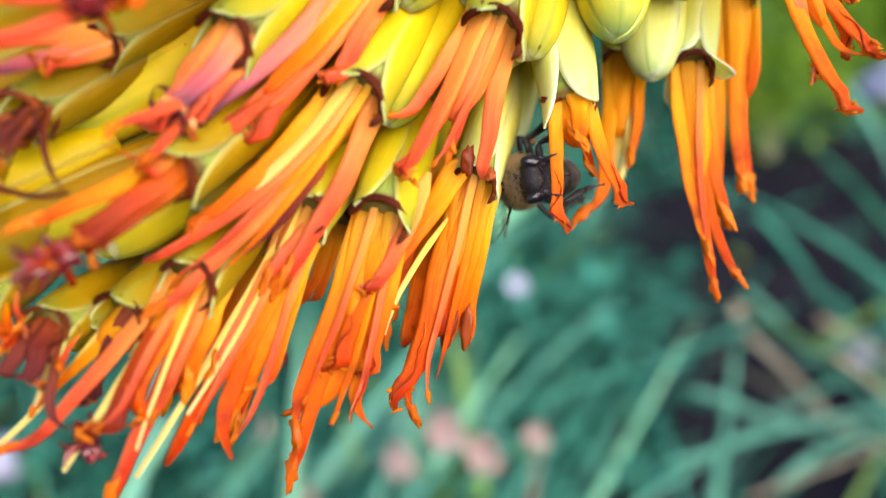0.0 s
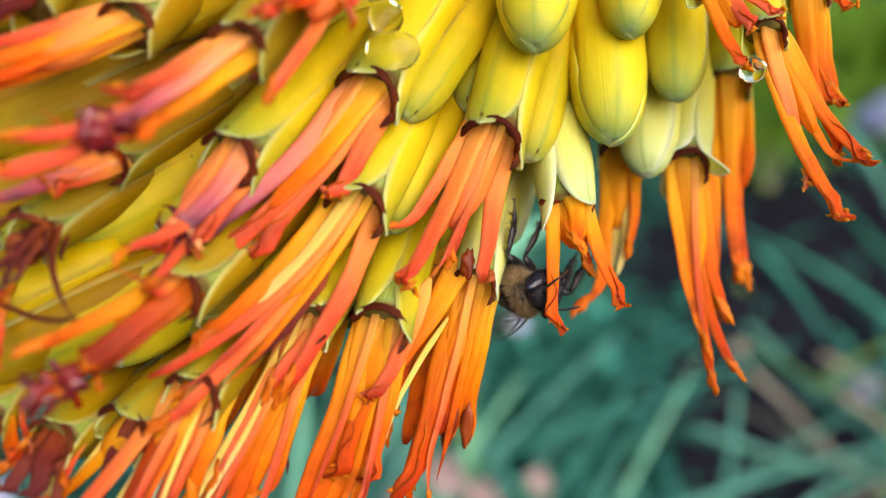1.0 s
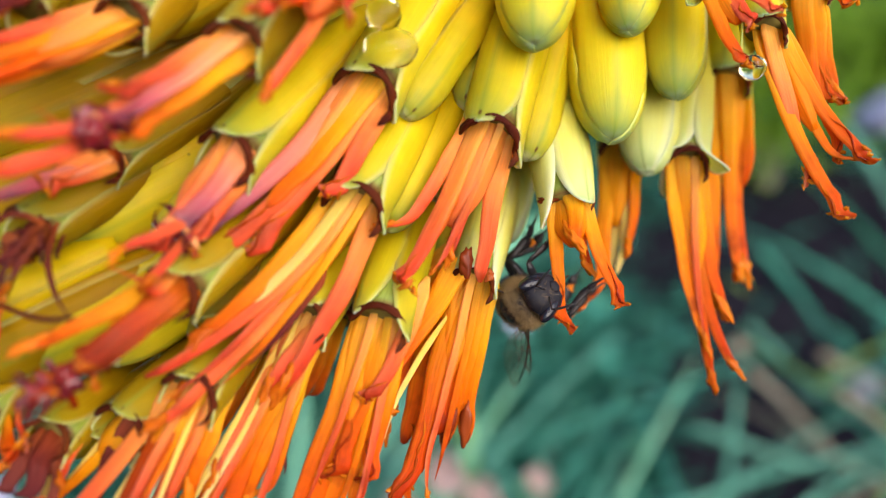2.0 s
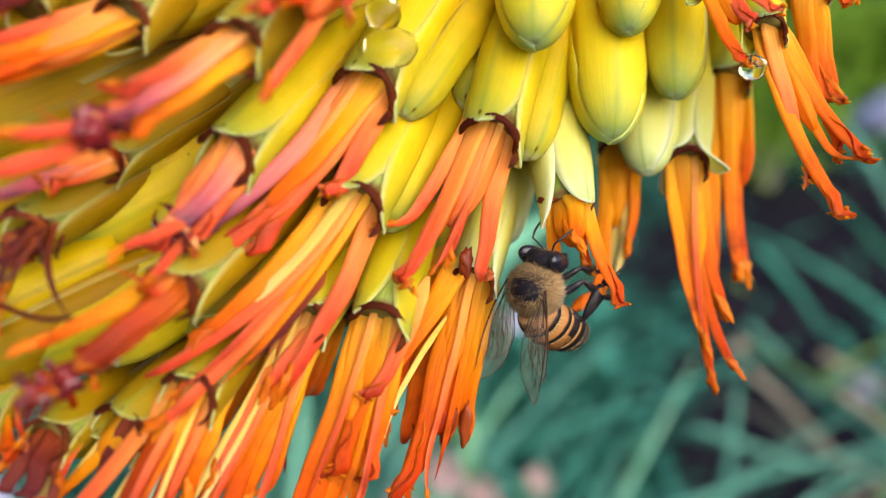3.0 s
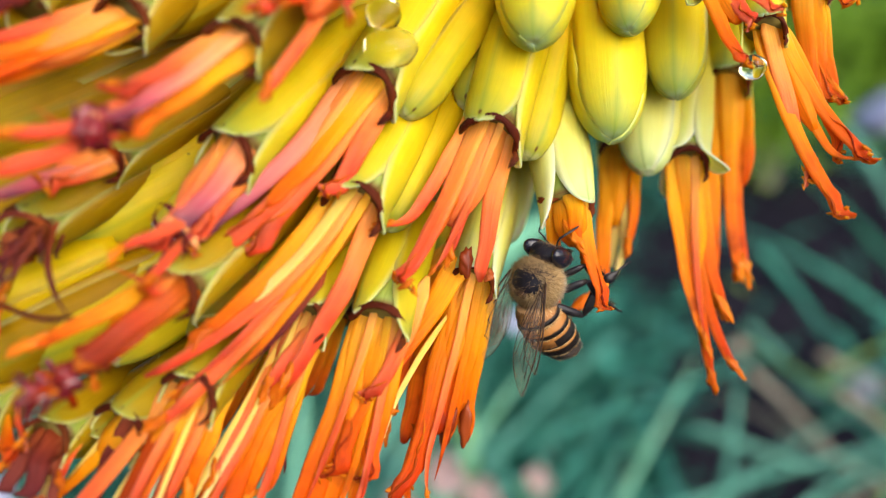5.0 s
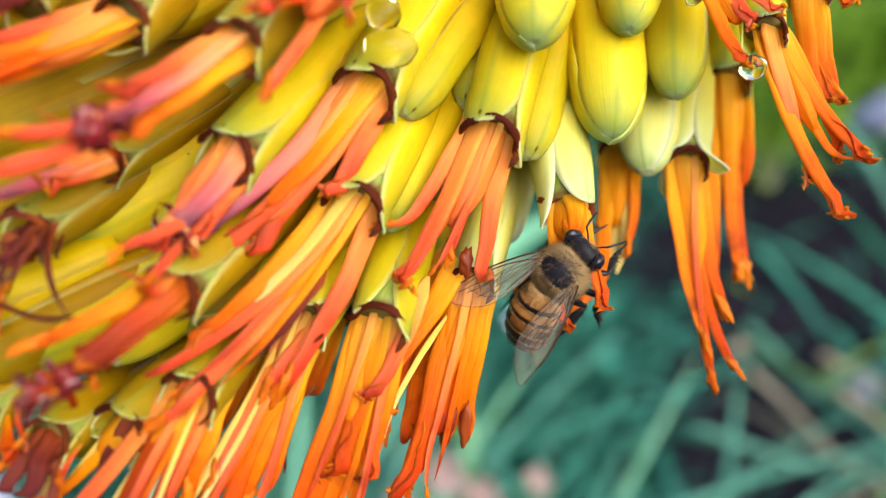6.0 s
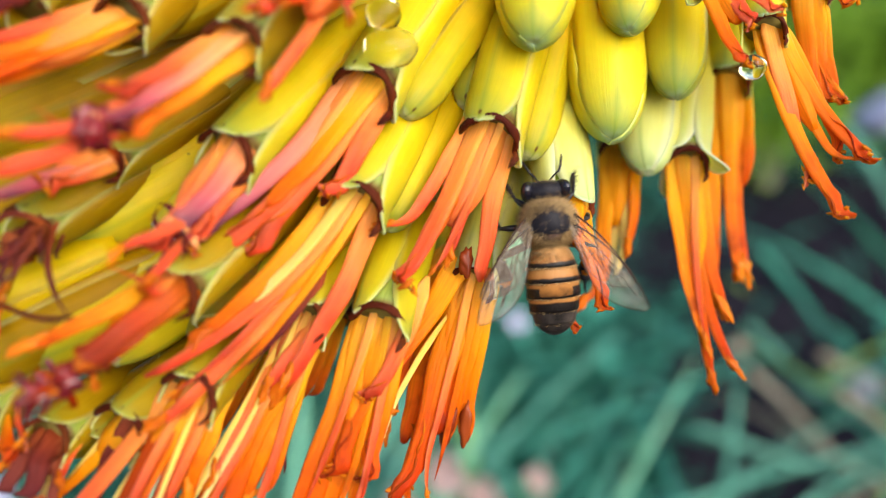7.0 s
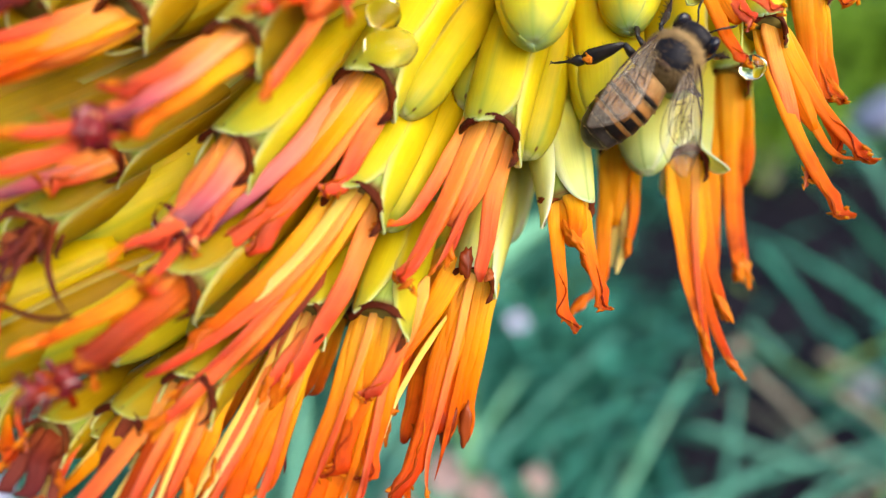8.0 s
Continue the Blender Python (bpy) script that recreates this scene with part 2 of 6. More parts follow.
def clear(name, tint, rough, ior):
    m, n, l, b = nodes_of(name)
    b.inputs["Base Color"].default_value = (*tint, 1)
    b.inputs["Transmission Weight"].default_value = 1.0
    b.inputs["Roughness"].default_value, b.inputs["IOR"].default_value = rough, ior
    return m


M["drop"] = clear("nectar", (1.0, 0.95, 0.66), 0.02, 1.22)
M["resin"] = plain("nectar_red", ((0.035, 0.003, 0.012), (0.22, 0.014, 0.012)), 300, 0.07, 0.6, 0.0006, 0.04, spec=0.6)


# ---- mesh helpers ----
def part(name, bm, material, parent, label="", at=None):
    """Links a bmesh as one mesh object under its parent; at: the place of its origin in the parent's space."""
    me = bpy.data.meshes.new(name)
    if at is not None:
        bmesh.ops.translate(bm, verts=bm.verts, vec=-Vector(at))
    bm.normal_update()
    bm.to_mesh(me)
    bm.free()
    for p in me.polygons:
        p.use_smooth = True
    me.materials.append(material)
    ob = new(name, me)
    ob.parent = parent
    if at is not None:
        ob.location = at
    return tagged(ob, label)


def sheet(rows, wrap=False, cap=False, along=1.0):
    """A bmesh skin over rows of points, with a UV map (along, across)."""
    bm = bmesh.new()
    uvl = bm.loops.layers.uv.new("UVMap")
    grid = [[bm.verts.new(p) for p in r] for r in rows]
    nu, nv = len(rows), len(rows[0])
    for i in range(nu - 1):
        for j in range(nv if wrap else nv - 1):
            k = (j + 1) % nv
            f = bm.faces.new((grid[i][j], grid[i][k], grid[i + 1][k], grid[i + 1][j]))
            d = nv if wrap else nv - 1
            for loop, (a, c) in zip(f.loops, ((i, j), (i, j + 1), (i + 1, j + 1), (i + 1, j))):
                loop[uvl].uv = (along * a / (nu - 1), c / d)
    if cap:
        for r, flip, a in ((grid[0], True, 0.0), (grid[-1], False, 1.0)):
            f = bm.faces.new(r[::-1] if flip else r)
            for loop in f.loops:
                loop[uvl].uv = (along * a, 0.5)
    return bm


def thick(bm, t):
    """Gives an open skin a thickness t, inwards."""
    bm.normal_update()
    bmesh.ops.recalc_face_normals(bm, faces=bm.faces)
    bmesh.ops.solidify(bm, geom=bm.faces[:], thickness=t)
    return bm


def tube(points, radii, n=8, flat=1.0, side=None, cap=True, groove=0.0):
    """A swept tube; flat: thickness over width; side: the way in which it is wide."""
    rows = []
    points = [Vector(p) for p in points]
    s = Vector(side) if side is not None else None
    for i, p in enumerate(points):
        d = (points[min(i + 1, len(points) - 1)] - points[max(i - 1, 0)]).normalized()
        if s is None:
            s = d.orthogonal()
        s = (s - d * s.dot(d)).normalized()
        o = d.cross(s)
        row = []
        for k in range(n):
            a = 2 * math.pi * k / n
            g = 1 - groove * max(0.0, math.sin(a)) ** 6
            row.append(p + s * (math.cos(a) * radii[i]) + o * (math.sin(a) * radii[i] * flat * g))
        rows.append(row)
    return sheet(rows, wrap=True, cap=cap)


def bez(a, c, b, n):
    a, c, b = Vector(a), Vector(c), Vector(b)
    return [a * (1 - t) ** 2 + c * (2 * t * (1 - t)) + b * t * t for t in [i / (n - 1) for i in range(n)]]


def blob(centre, r, seed=0.0, rough=0.0, u=12, v=8, turn=None):
    """A rounded body with radii r, made uneven by rough."""
    bm = bmesh.new()
    bmesh.ops.create_uvsphere(bm, u_segments=u, v_segments=v, radius=1.0)
    for w in bm.verts:
        k = 1 + rough * noise.noise(w.co * 1.7 + Vector((seed, seed * 2, 0)))
        q = Vector((w.co.x * r[0], w.co.y * r[1], w.co.z * r[2])) * k
        w.co = Vector(centre) + (turn @ q if turn else q)
    return bm


# ---- the flower spike ----
spike = tagged(new("aloe_flower_spike"), "aloe flower spike of yellow buds and drooping orange florets", "flower")
spike.matrix_world = LAID
rng = random.Random(4)


def bundle_axes(base, mouth):
    d = (mouth - base).normalized()
    e1 = d.cross(Vector((0, -1, 0))).normalized()
    return d, e1, e1.cross(d)


def petal(fl, base, mouth, r, phi, length, close, flare, kind, span, tip="round"):
    """One outer segment: a cupped strap from the base to past the mouth, whose tip is round, pointed, or shut over the bud."""
    d, e1, e2 = bundle_axes(base, mouth)
    rows, nu, nv = [], 20, 11
    whole = (mouth - base).length * length
    bend = rng.uniform(-0.05, 0.05)
    start = 1 - r / whole * {"round": 1.8, "point": 2.4, "shut": 2.1}[tip]
    for i in range(nu):
        u = 1 - (1 - i / (nu - 1)) ** 1.55
        grow = 0.72 + 0.28 * min(1.0, u / 0.4) ** 0.8
        x = max(0.0, (u - start) / (1 - start))
        out = flare * max(0.0, (u - 0.86) / 0.14) ** 2
        if tip == "shut":
            shut = 1 - 0.985 * (1 - math.sqrt(max(0.0, 1 - x ** 2.0)))
            taper = 1 - 0.06 * x ** 6
        else:
            shut = 1 - close * max(0.0, (u - 0.5) / 0.5) ** 3.2
            taper = max(0.0, 1 - x ** 2.0) ** 0.5 if tip == "round" else max(0.0, 1 - x ** 1.8) ** 0.62
            taper = taper * 0.97 + 0.03
        row = []
        for j in range(nv):
            v = 2 * j / (nv - 1) - 1
            a = phi + v * span * taper + bend * math.sin(3 * u)
            rr = r * (grow * shut + out) * (1.03 - 0.06 * v * v * (tip != "shut") + 0.02 * math.cos(v * 9.4) * (1 - x))
            rr *= 1 + 0.035 * noise.noise(Vector((u * 5, v * 1.3, phi * 7 + r * 900)))
            row.append(base + d * (whole * u) + (e1 * math.sin(a) + e2 * math.cos(a)) * rr)
        rows.append(row)
    return part("petal", thick(sheet(rows), r * 0.08), M[kind], fl)


def floret(base, mouth, r, spin, kind="petal", close=0.12, flare=0.10, ring=1.0, length=1.0, name="floret", front="round"):
    """A floret: the inner tube (its own mesh) with three outer petals and the withered brown ring at its mouth. In millimetres."""
    base, mouth, r = Vector(base) * K, Vector(mouth) * K, r * K
    d, e1, e2 = bundle_axes(base, mouth)
    whole = (mouth - base).length
    rows = []
    for i in range(13):
        u = i / 12
        g = (0.5 + 0.42 * min(1.0, u / 0.45) ** 0.7) * (1 - (close * 0.9 + 0.02) * max(0.0, (u - 0.5) / 0.5) ** (2 if ring else 5))
        rows.append([base + d * (whole * (0.985 if ring else 0.95) * u) + (e1 * math.cos(a) + e2 * math.sin(a)) * (r * g * (1 - 0.05 * abs(math.sin(1.5 * a)))) for a in [2 * math.pi * k / 18 for k in range(18)]])
    fl = part(name, sheet(rows, wrap=True, cap=True), M["inner"] if ring else M[kind], spike)
    for k in range(3):
        # the petal in front ends round at the mouth, the side ones run past it to a point
        if ring:
            petal(fl, base, mouth, r, radians(spin + 120 * k), length + rng.uniform(-0.01, 0.01) + (rng.uniform(0.6, 1.0) if k else 0.34) * r / whole, close, flare * (1.6 if k else 0.6) + rng.uniform(0, 0.04), kind, radians(rng.uniform(62, 68)), "point" if k else front)
        else:
            petal(fl, base, mouth, r * (1.0 - 0.02 * k), radians(spin + 120 * k), length + rng.uniform(-0.012, 0.0), close, flare, kind, radians(66), "shut")
    if ring >= 0.5:
        # withered inner tips: a thin rope that hugs the filaments under the front petal, and a sliver hanging at its end
        a0, reach = rng.uniform(-8, 8), rng.uniform(78, 94)
        lo, hi, twist = rng.uniform(0.7, 1.1), rng.uniform(0.7, 1.1), rng.uniform(0, 6)
        rows = []
        for i in range(29):
            s = i / 28 * 2 - 1
            a = radians(a0 + s * reach)
            fall = r * ring * (0.06 + 0.55 * abs(s) ** 1.5 * (lo if s < 0 else hi))
            w = r * (0.095 + 0.065 * abs(s) ** 2 + 0.035 * noise.noise(Vector((s * 4, twist, 0)))) * (0.25 + 0.75 * (1 - abs(s) ** 8))
            out = e1 * math.sin(a) + e2 * math.cos(a)
            c = base + d * (whole + fall) + out * (r * (0.86 + 0.03 * noise.noise(Vector((s * 3, 3, twist)))))
            rows.append([c + (d * math.cos(g) * 1.15 + out * math.sin(g) * 0.9) * (w * (1 + 0.2 * math.sin(3 * g + s * 9 + twist))) for g in [2 * math.pi * q / 10 for q in range(10)]])
        part("withered_rim", sheet(rows, wrap=True, cap=True), M["brown"], fl, "dark brown withered rim")
        a = radians(a0 - reach * 0.85)
        out = e1 * math.sin(a) + e2 * math.cos(a)
        q = base + d * (whole + r * 0.5) + out * (r * 0.84)
        part("withered_rim", tube([q, q + d * r * 0.25 + out * r * 0.04, q + d * r * 0.45 - out * r * 0.03, q + d * r * 0.62 - out * r * 0.1], [r * 0.07, r * 0.13, r * 0.10, r * 0.02], 8, 0.5), M["brown"], fl, "dark brown withered rim")
    return fl


def bit(f, at, size, tone):
    """A small withered lump caught in the mouth of a floret. In millimetres."""
    part("withered_tip", blob(Vector(at) * K, [a * K for a in size], rng.random() * 20, 0.7, 18, 12, Euler((rng.uniform(-0.3, 0.3), rng.uniform(-0.5, 0.5), 0)).to_matrix()), M[tone], f, "dark brown withered tip")


def stamen(fl, a, c, b, w, tone="orange", end="plain", flat=0.42):
    """A flat filament from a by way of c to b, w wide, with its tip plain, curled, crumpled, sharp or cut. In millimetres."""
    a, c, b, w = Vector(a) * K, Vector(c) * K, Vector(b) * K, w * K * (0.74 if tone == "yellow" else 1.0)
    n = 52 if end in ("crumple", "scoop") else 28
    pts = bez(a, c, b, n)
    side = (b - a).cross(Vector((rng.uniform(-0.35, 0.35), -1, rng.uniform(-0.3, 0.3)))).normalized()
    d = (b - c).normalized()
    ph = rng.uniform(0, 50)
    turn = (side * rng.choice((-1, 1)) + Vector((0, rng.uniform(-0.7, 0.3), rng.uniform(-0.2, 0.4)))).normalized()
    rows, frame_side = [], side
    for i in range(n):
        u = i / (n - 1)
        late = max(0.0, (u - 0.74) / 0.26)
        p = pts[i] + side * (w * 0.16 * noise.noise(Vector((u * 3.5, ph, 0)))) + Vector((0, w * 0.12 * noise.noise(Vector((u * 4, ph, 9))), 0))
        if end == "curl":
            p += (turn * 0.9 - d * 0.35) * (w * 1.3 * late * late)
        elif end == "crumple":
            p += turn * (w * 0.5 * late * math.sin(late * 4 + ph)) - d * (w * 0.3 * late * late)
        t = (pts[min(i + 1, n - 1)] - pts[max(i - 1, 0)]).normalized()
        frame_side = (frame_side - t * frame_side.dot(t)).normalized()
        o = t.cross(frame_side)
        tw = 0.5 * noise.noise(Vector((u * 1.6, ph, 4))) + (1.6 * late * noise.noise(Vector((u * 5, ph, 7))) if end == "crumple" else 0)
        sx, ox = frame_side * math.cos(tw) + o * math.sin(tw), o * math.cos(tw) - frame_side * math.sin(tw)
        g = min(1.0, 0.25 + u * 7) * (1 - 0.50 * u ** 1.3) * (1 + 0.10 * noise.noise(Vector((u * 7, ph, 2))))
        if end == "curl":
            g *= 1 - 0.6 * late ** 2
        elif end == "crumple":
            g *= 1 + 0.28 * math.sin(late * 3.1) + 0.45 * late * noise.noise(Vector((u * 55, ph, 5))) - 0.45 * late ** 4
        elif end == "scoop":
            g *= 1 + 0.22 * math.sin(late * 3.1) - 0.7 * late ** 5
        elif end == "cut":
            g *= min(1.0, 0.15 + u * 3.5)
        elif end == "sharp":
            g *= 1 - 0.85 * late
        elif end == "plain":
            g *= 1 - 0.55 * max(0.0, (u - 0.88) / 0.12) ** 2
        rad = w * 0.5 * g
        row = []
        for k in range(14):
            q = 2 * math.pi * k / 14
            fold = 1 - 0.55 * max(0.0, math.sin(q)) ** 8 - 0.3 * max(0.0, -math.sin(q)) ** 8
            ragged = 1 + (0.55 * late * noise.noise(Vector((u * 45, k * 1.3, ph))) if end in ("crumple", "curl") else 0)
            row.append(p + sx * (math.cos(q) * rad * ragged) + ox * (math.sin(q) * rad * flat * fold * ragged))
        rows.append(row)
    tip = rows[-1]
    mid = sum(tip, Vector()) / len(tip)
    rows.append([mid + (v - mid) * 0.45 + d * (w * 0.06) for v in tip])
    st = part("stamen", sheet(rows, wrap=True, cap=True), M[tone], fl, "", a)
    if end in ("plain", "curl", "sharp") and tone in ("orange", "amber", "coral") and rng.random() < 0.75:
        # a small shrivelled anther at the tip
        t = (rows[-2][0] - rows[-6][0]).normalized()
        m = Matrix((side, t.cross(side), t)).transposed()
        s = w * (0.34 if end == "sharp" else 0.42)
        part("anther", blob(mid - a - t * (s * 0.4), (s * 0.62, s * 0.5, s * 1.7), ph, 1.1, 14, 12, m), M["rust"], st, "small shrivelled anther")
    if end == "scoop":
        # the dried hollow of a spent anther
        q, t = pts[int(n * 0.86)], (pts[n - 2] - pts[int(n * 0.74)]).normalized()
        m = Matrix((side, t.cross(side), t)).transposed()
        part("anther", blob(q - a + Vector((0, -w * flat * 0.36, 0)), (w * 0.26, w * 0.13, w * 0.85), ph, 0.5, 16, 12, m), M["dry"], st, "hollow dark brown dried anther")
    if end == "crumple" and tone in ("orange", "amber", "coral"):
        # a wrinkled dried seam along the last part of the filament
        i0, i1 = int(n * rng.uniform(0.55, 0.7)), n - 2
        row = []
        for i in range(i0, i1):
            ring = rows[i]
            p = ring[10].lerp(ring[12], 0.5 + 1.6 * noise.noise(Vector((i * 0.13, ph, 1)))) if side.x * side.x > 0 else ring[10]
            row.append(p - a + Vector((0, -w * 0.03, 0)))
        row_r = [w * (0.05 + 0.06 * noise.noise(Vector((i * 0.9, ph, 3)))) * min(1.0, (i + 1) / 4) for i in range(len(row))]
        part("anther", tube(row, row_r, 7), M["rust"], st, "dried wrinkled anther")
    if end == "crumple":
        for k in range(4):
            q = Vector(rng.choice(rows[-2 - k * 2]))
            s = w * rng.uniform(0.06, 0.13)
            part("anther", blob(q - a, (s, s * 0.8, s * 2.6), rng.random() * 9, 1.4, 9, 7, Euler((rng.random() * 3, rng.random() * 3, 0)).to_matrix()), M["rust" if tone in ("orange", "amber", "coral") else tone], st)
    return st


def column(f, a, b, r0, r1, tone):
    """The lower part of the filaments, grown together into one ridged column. In millimetres."""
    a, b = Vector(a) * K, Vector(b) * K
    b = a + (b - a) * 1.35
    d = (b - a).normalized()
    e1 = d.cross(Vector((0, -1, 0))).normalized()
    e2 = e1.cross(d)
    rows, ph = [], rng.uniform(0, 6)
    for i in range(14):
        u = i / 13
        r = (r0 * 1.06 + (r1 - r0) * u) * K * (1 - 0.7 * max(0.0, (u - 0.72) / 0.28) ** 1.6)
        rows.append([a.lerp(b, u) + (e1 * math.cos(g) + e2 * math.sin(g) * 0.85) * (r * (1 - 0.13 * abs(math.sin(3 * g + ph + u * 0.5)) ** 0.5)) for g in [2 * math.pi * k / 36 for k in range(36)]])
    return part("filament_column", sheet(rows, wrap=True, cap=True, along=0.5), M[tone], f, "joined orange filaments")


def clump(f, at, size, n, tones=("wine", "wine", "rust", "resin")):
    """A sticky knot of withered anthers: short curled strands round a wet dark core. In millimetres."""
    at = Vector(at)
    for k in range(3):
        q = at + Vector((rng.uniform(-0.5, 0.5), rng.uniform(-0.4, 0.4), rng.uniform(-0.4, 0.4))) * size
        s = size * rng.uniform(0.28, 0.5) * K
        part("anther", blob(q * K, (s, s * 0.8, s * 0.7), rng.random() * 20, 1.1, 16, 11, Euler((rng.random() * 3, rng.random() * 3, rng.random() * 3)).to_matrix()), M["resin"], f, "wet dark red withered anther")
    for k in range(n):
        d = Vector((rng.gauss(-0.5, 0.8), rng.gauss(-0.3, 0.6), rng.gauss(-0.3, 0.7))).normalized()
        stamen(f, at + d * (size * 0.15), at + d * size * 0.7 + Vector((0, 0, rng.uniform(-0.4, 0.4) * size)), at + d * size * rng.uniform(0.9, 1.5), size * rng.uniform(0.22, 0.38), rng.choice(tones), "curl", 0.6)

# closed buds
f = floret((8.4, 64.0, 28.0), (7.0, 57.0, 15.7), 3.40, 15, "bud", close=0.88, flare=0.0, ring=0, length=1.0)
f = floret((17.5, 68.0, 29.7), (15.3, 61.0, 18.0), 2.80, 40, "bud", close=0.88, flare=0.0, ring=0, length=1.0)
f = floret((14.9, 72.0, 30.9), (14.4, 63.0, 9.1), 3.47, 0, "bud", close=0.88, flare=0.0, ring=0, length=1.0)
f = floret((23.3, 74.0, 31.8), (20.5, 65.0, 13.3), 2.83, 25, "bud", close=0.88, flare=0.0, ring=0, length=1.0)
f = floret((21.3, 76.0, 22.1), (18.8, 68.0, 6.9), 3.02, 35, "pale", close=0.72, flare=0.0, ring=0, length=1.0)
# open florets at the front
f = floret((9.7, 70.0, 30.0), (3.9, 60.0, 9.5), 2.85, 28, "petal")
stamen(f, (3.4, 60.8, 12.5), (-0.4, 58.7, 5.4), (-3.7, 57.0, 0.5), 1.52, "coral", "curl")
stamen(f, (4.0, 60.2, 12.4), (-1.5, 57.1, -1.0), (-3.6, 56.0, -3.2), 1.95, "coral", "crumple")
stamen(f, (4.5, 60.1, 12.2), (2.3, 59.0, 5.2), (0.5, 58.0, -0.5), 1.53, "coral", "plain")
stamen(f, (5.1, 60.9, 12.1), (0.8, 58.6, 4.0), (-2.4, 57.5, -1.3), 1.80, "orange", "plain")
stamen(f, (5.9, 60.8, 11.8), (3.6, 59.6, 1.9), (3.0, 60.0, -2.6), 1.93, "coral", "plain")
stamen(f, (5.4, 59.5, 12.0), (0.9, 58.1, 0.3), (-0.8, 57.0, -1.7), 0.72, "coral", "sharp")
column(f, (4.8, 61.7, 12.9), (1.7, 59.7, 4.7), 2.16, 1.48, "coral")
f = floret((3.0, 69.0, 30.1), (-5.7, 58.0, 12.7), 2.93, 31, "petal")
stamen(f, (-5.8, 59.1, 15.8), (-12.8, 53.2, 3.0), (-19.3, 52.0, 0.8), 1.85, "plum", "crumple")
stamen(f, (-5.0, 58.4, 15.4), (-10.9, 54.3, 3.3), (-17.6, 53.0, -1.6), 1.95, "coral", "crumple")
stamen(f, (-4.3, 58.3, 15.1), (-9.6, 55.0, 6.2), (-13.0, 54.0, 3.3), 2.06, "amber", "plain")
stamen(f, (-3.7, 58.6, 14.8), (-9.7, 54.9, 5.2), (-15.0, 54.0, -1.2), 1.88, "coral", "crumple")
stamen(f, (-3.2, 59.1, 14.6), (-6.4, 55.3, 6.6), (-8.8, 55.0, 3.3), 1.99, "coral", "crumple")
clump(f, (-18.3, 52.0, 0.6), 2.19, 7)
column(f, (-4.1, 60.0, 15.9), (-8.7, 57.3, 8.8), 2.23, 1.52, "coral")
f = floret((-0.7, 67.0, 17.5), (-6.5, 57.5, 3.8), 2.73, 36, "petal")
stamen(f, (-6.8, 58.8, 6.7), (-13.3, 53.7, -3.3), (-17.5, 53.0, -6.5), 1.77, "amber", "plain")
stamen(f, (-6.2, 57.6, 6.4), (-9.8, 54.7, -0.7), (-16.9, 53.5, -6.5), 1.53, "yellow", "plain")
stamen(f, (-5.7, 57.9, 6.2), (-12.7, 53.4, -6.0), (-21.0, 52.0, -8.9), 1.51, "coral", "plain")
stamen(f, (-8.9, 56.2, -1.6), (-11.5, 55.0, -5.6), (-14.2, 53.6, -8.4), 1.15, "maroon", "sharp")
stamen(f, (-4.7, 58.3, 5.7), (-16.0, 53.3, -9.9), (-20.4, 52.0, -12.4), 1.51, "coral", "plain")
stamen(f, (-4.2, 58.8, 5.6), (-7.7, 55.8, -4.3), (-12.2, 56.0, -10.7), 2.00, "coral", "plain")
stamen(f, (-6.0, 57.4, 6.3), (-12.6, 53.7, -6.2), (-19.3, 52.0, -10.3), 0.75, "coral", "sharp")
stamen(f, (-4.9, 57.4, 5.8), (-10.7, 54.4, -5.3), (-16.4, 53.0, -10.1), 0.76, "amber", "sharp")
column(f, (-5.3, 59.6, 6.7), (-11.0, 56.4, -1.7), 2.07, 1.42, "amber")
f = floret((-2.0, 68.0, 5.8), (-4.9, 58.5, -5.7), 2.68, 56, "petal", ring=0.6, front="point")
stamen(f, (-5.8, 60.1, -3.1), (-9.1, 56.6, -15.4), (-12.8, 57.0, -22.4), 1.59, "orange", "curl")
stamen(f, (-5.3, 59.6, -3.2), (-8.5, 56.9, -15.4), (-11.9, 57.0, -25.7), 1.94, "orange", "plain")
stamen(f, (-4.7, 59.2, -3.3), (-6.4, 57.4, -15.3), (-9.9, 57.5, -22.6), 1.95, "amber", "curl")
stamen(f, (-4.2, 59.2, -3.5), (-6.1, 57.1, -12.8), (-9.1, 57.0, -18.3), 1.94, "orange", "crumple")
stamen(f, (-3.8, 59.3, -3.6), (-5.1, 57.7, -15.1), (-8.2, 58.0, -23.0), 1.87, "amber", "curl")
stamen(f, (-3.2, 59.7, -3.7), (-4.8, 57.5, -13.3), (-6.6, 58.0, -19.3), 2.14, "orange", "crumple")
stamen(f, (-1.2, 59.3, -2.2), (-3.7, 57.1, -9.5), (-6.3, 57.0, -12.2), 1.59, "coral", "crumple")
stamen(f, (-5.0, 58.6, -3.3), (-7.4, 56.9, -12.9), (-10.7, 56.3, -19.8), 0.79, "coral", "sharp")
stamen(f, (-4.0, 58.6, -3.5), (-5.6, 57.0, -13.9), (-8.4, 56.5, -21.1), 0.79, "amber", "plain")
stamen(f, (-3.5, 58.6, -3.7), (-4.9, 57.4, -13.6), (-7.1, 57.0, -21.8), 0.88, "coral", "crumple")
column(f, (-4.2, 60.9, -2.8), (-6.7, 58.6, -12.1), 2.04, 1.40, "orange")
f = floret((6.2, 73.0, 7.9), (2.6, 64.0, -2.5), 2.25, 34, "pale")
stamen(f, (2.1, 65.4, -0.3), (-0.5, 62.6, -11.6), (-3.8, 63.0, -22.8), 2.23, "orange", "crumple")
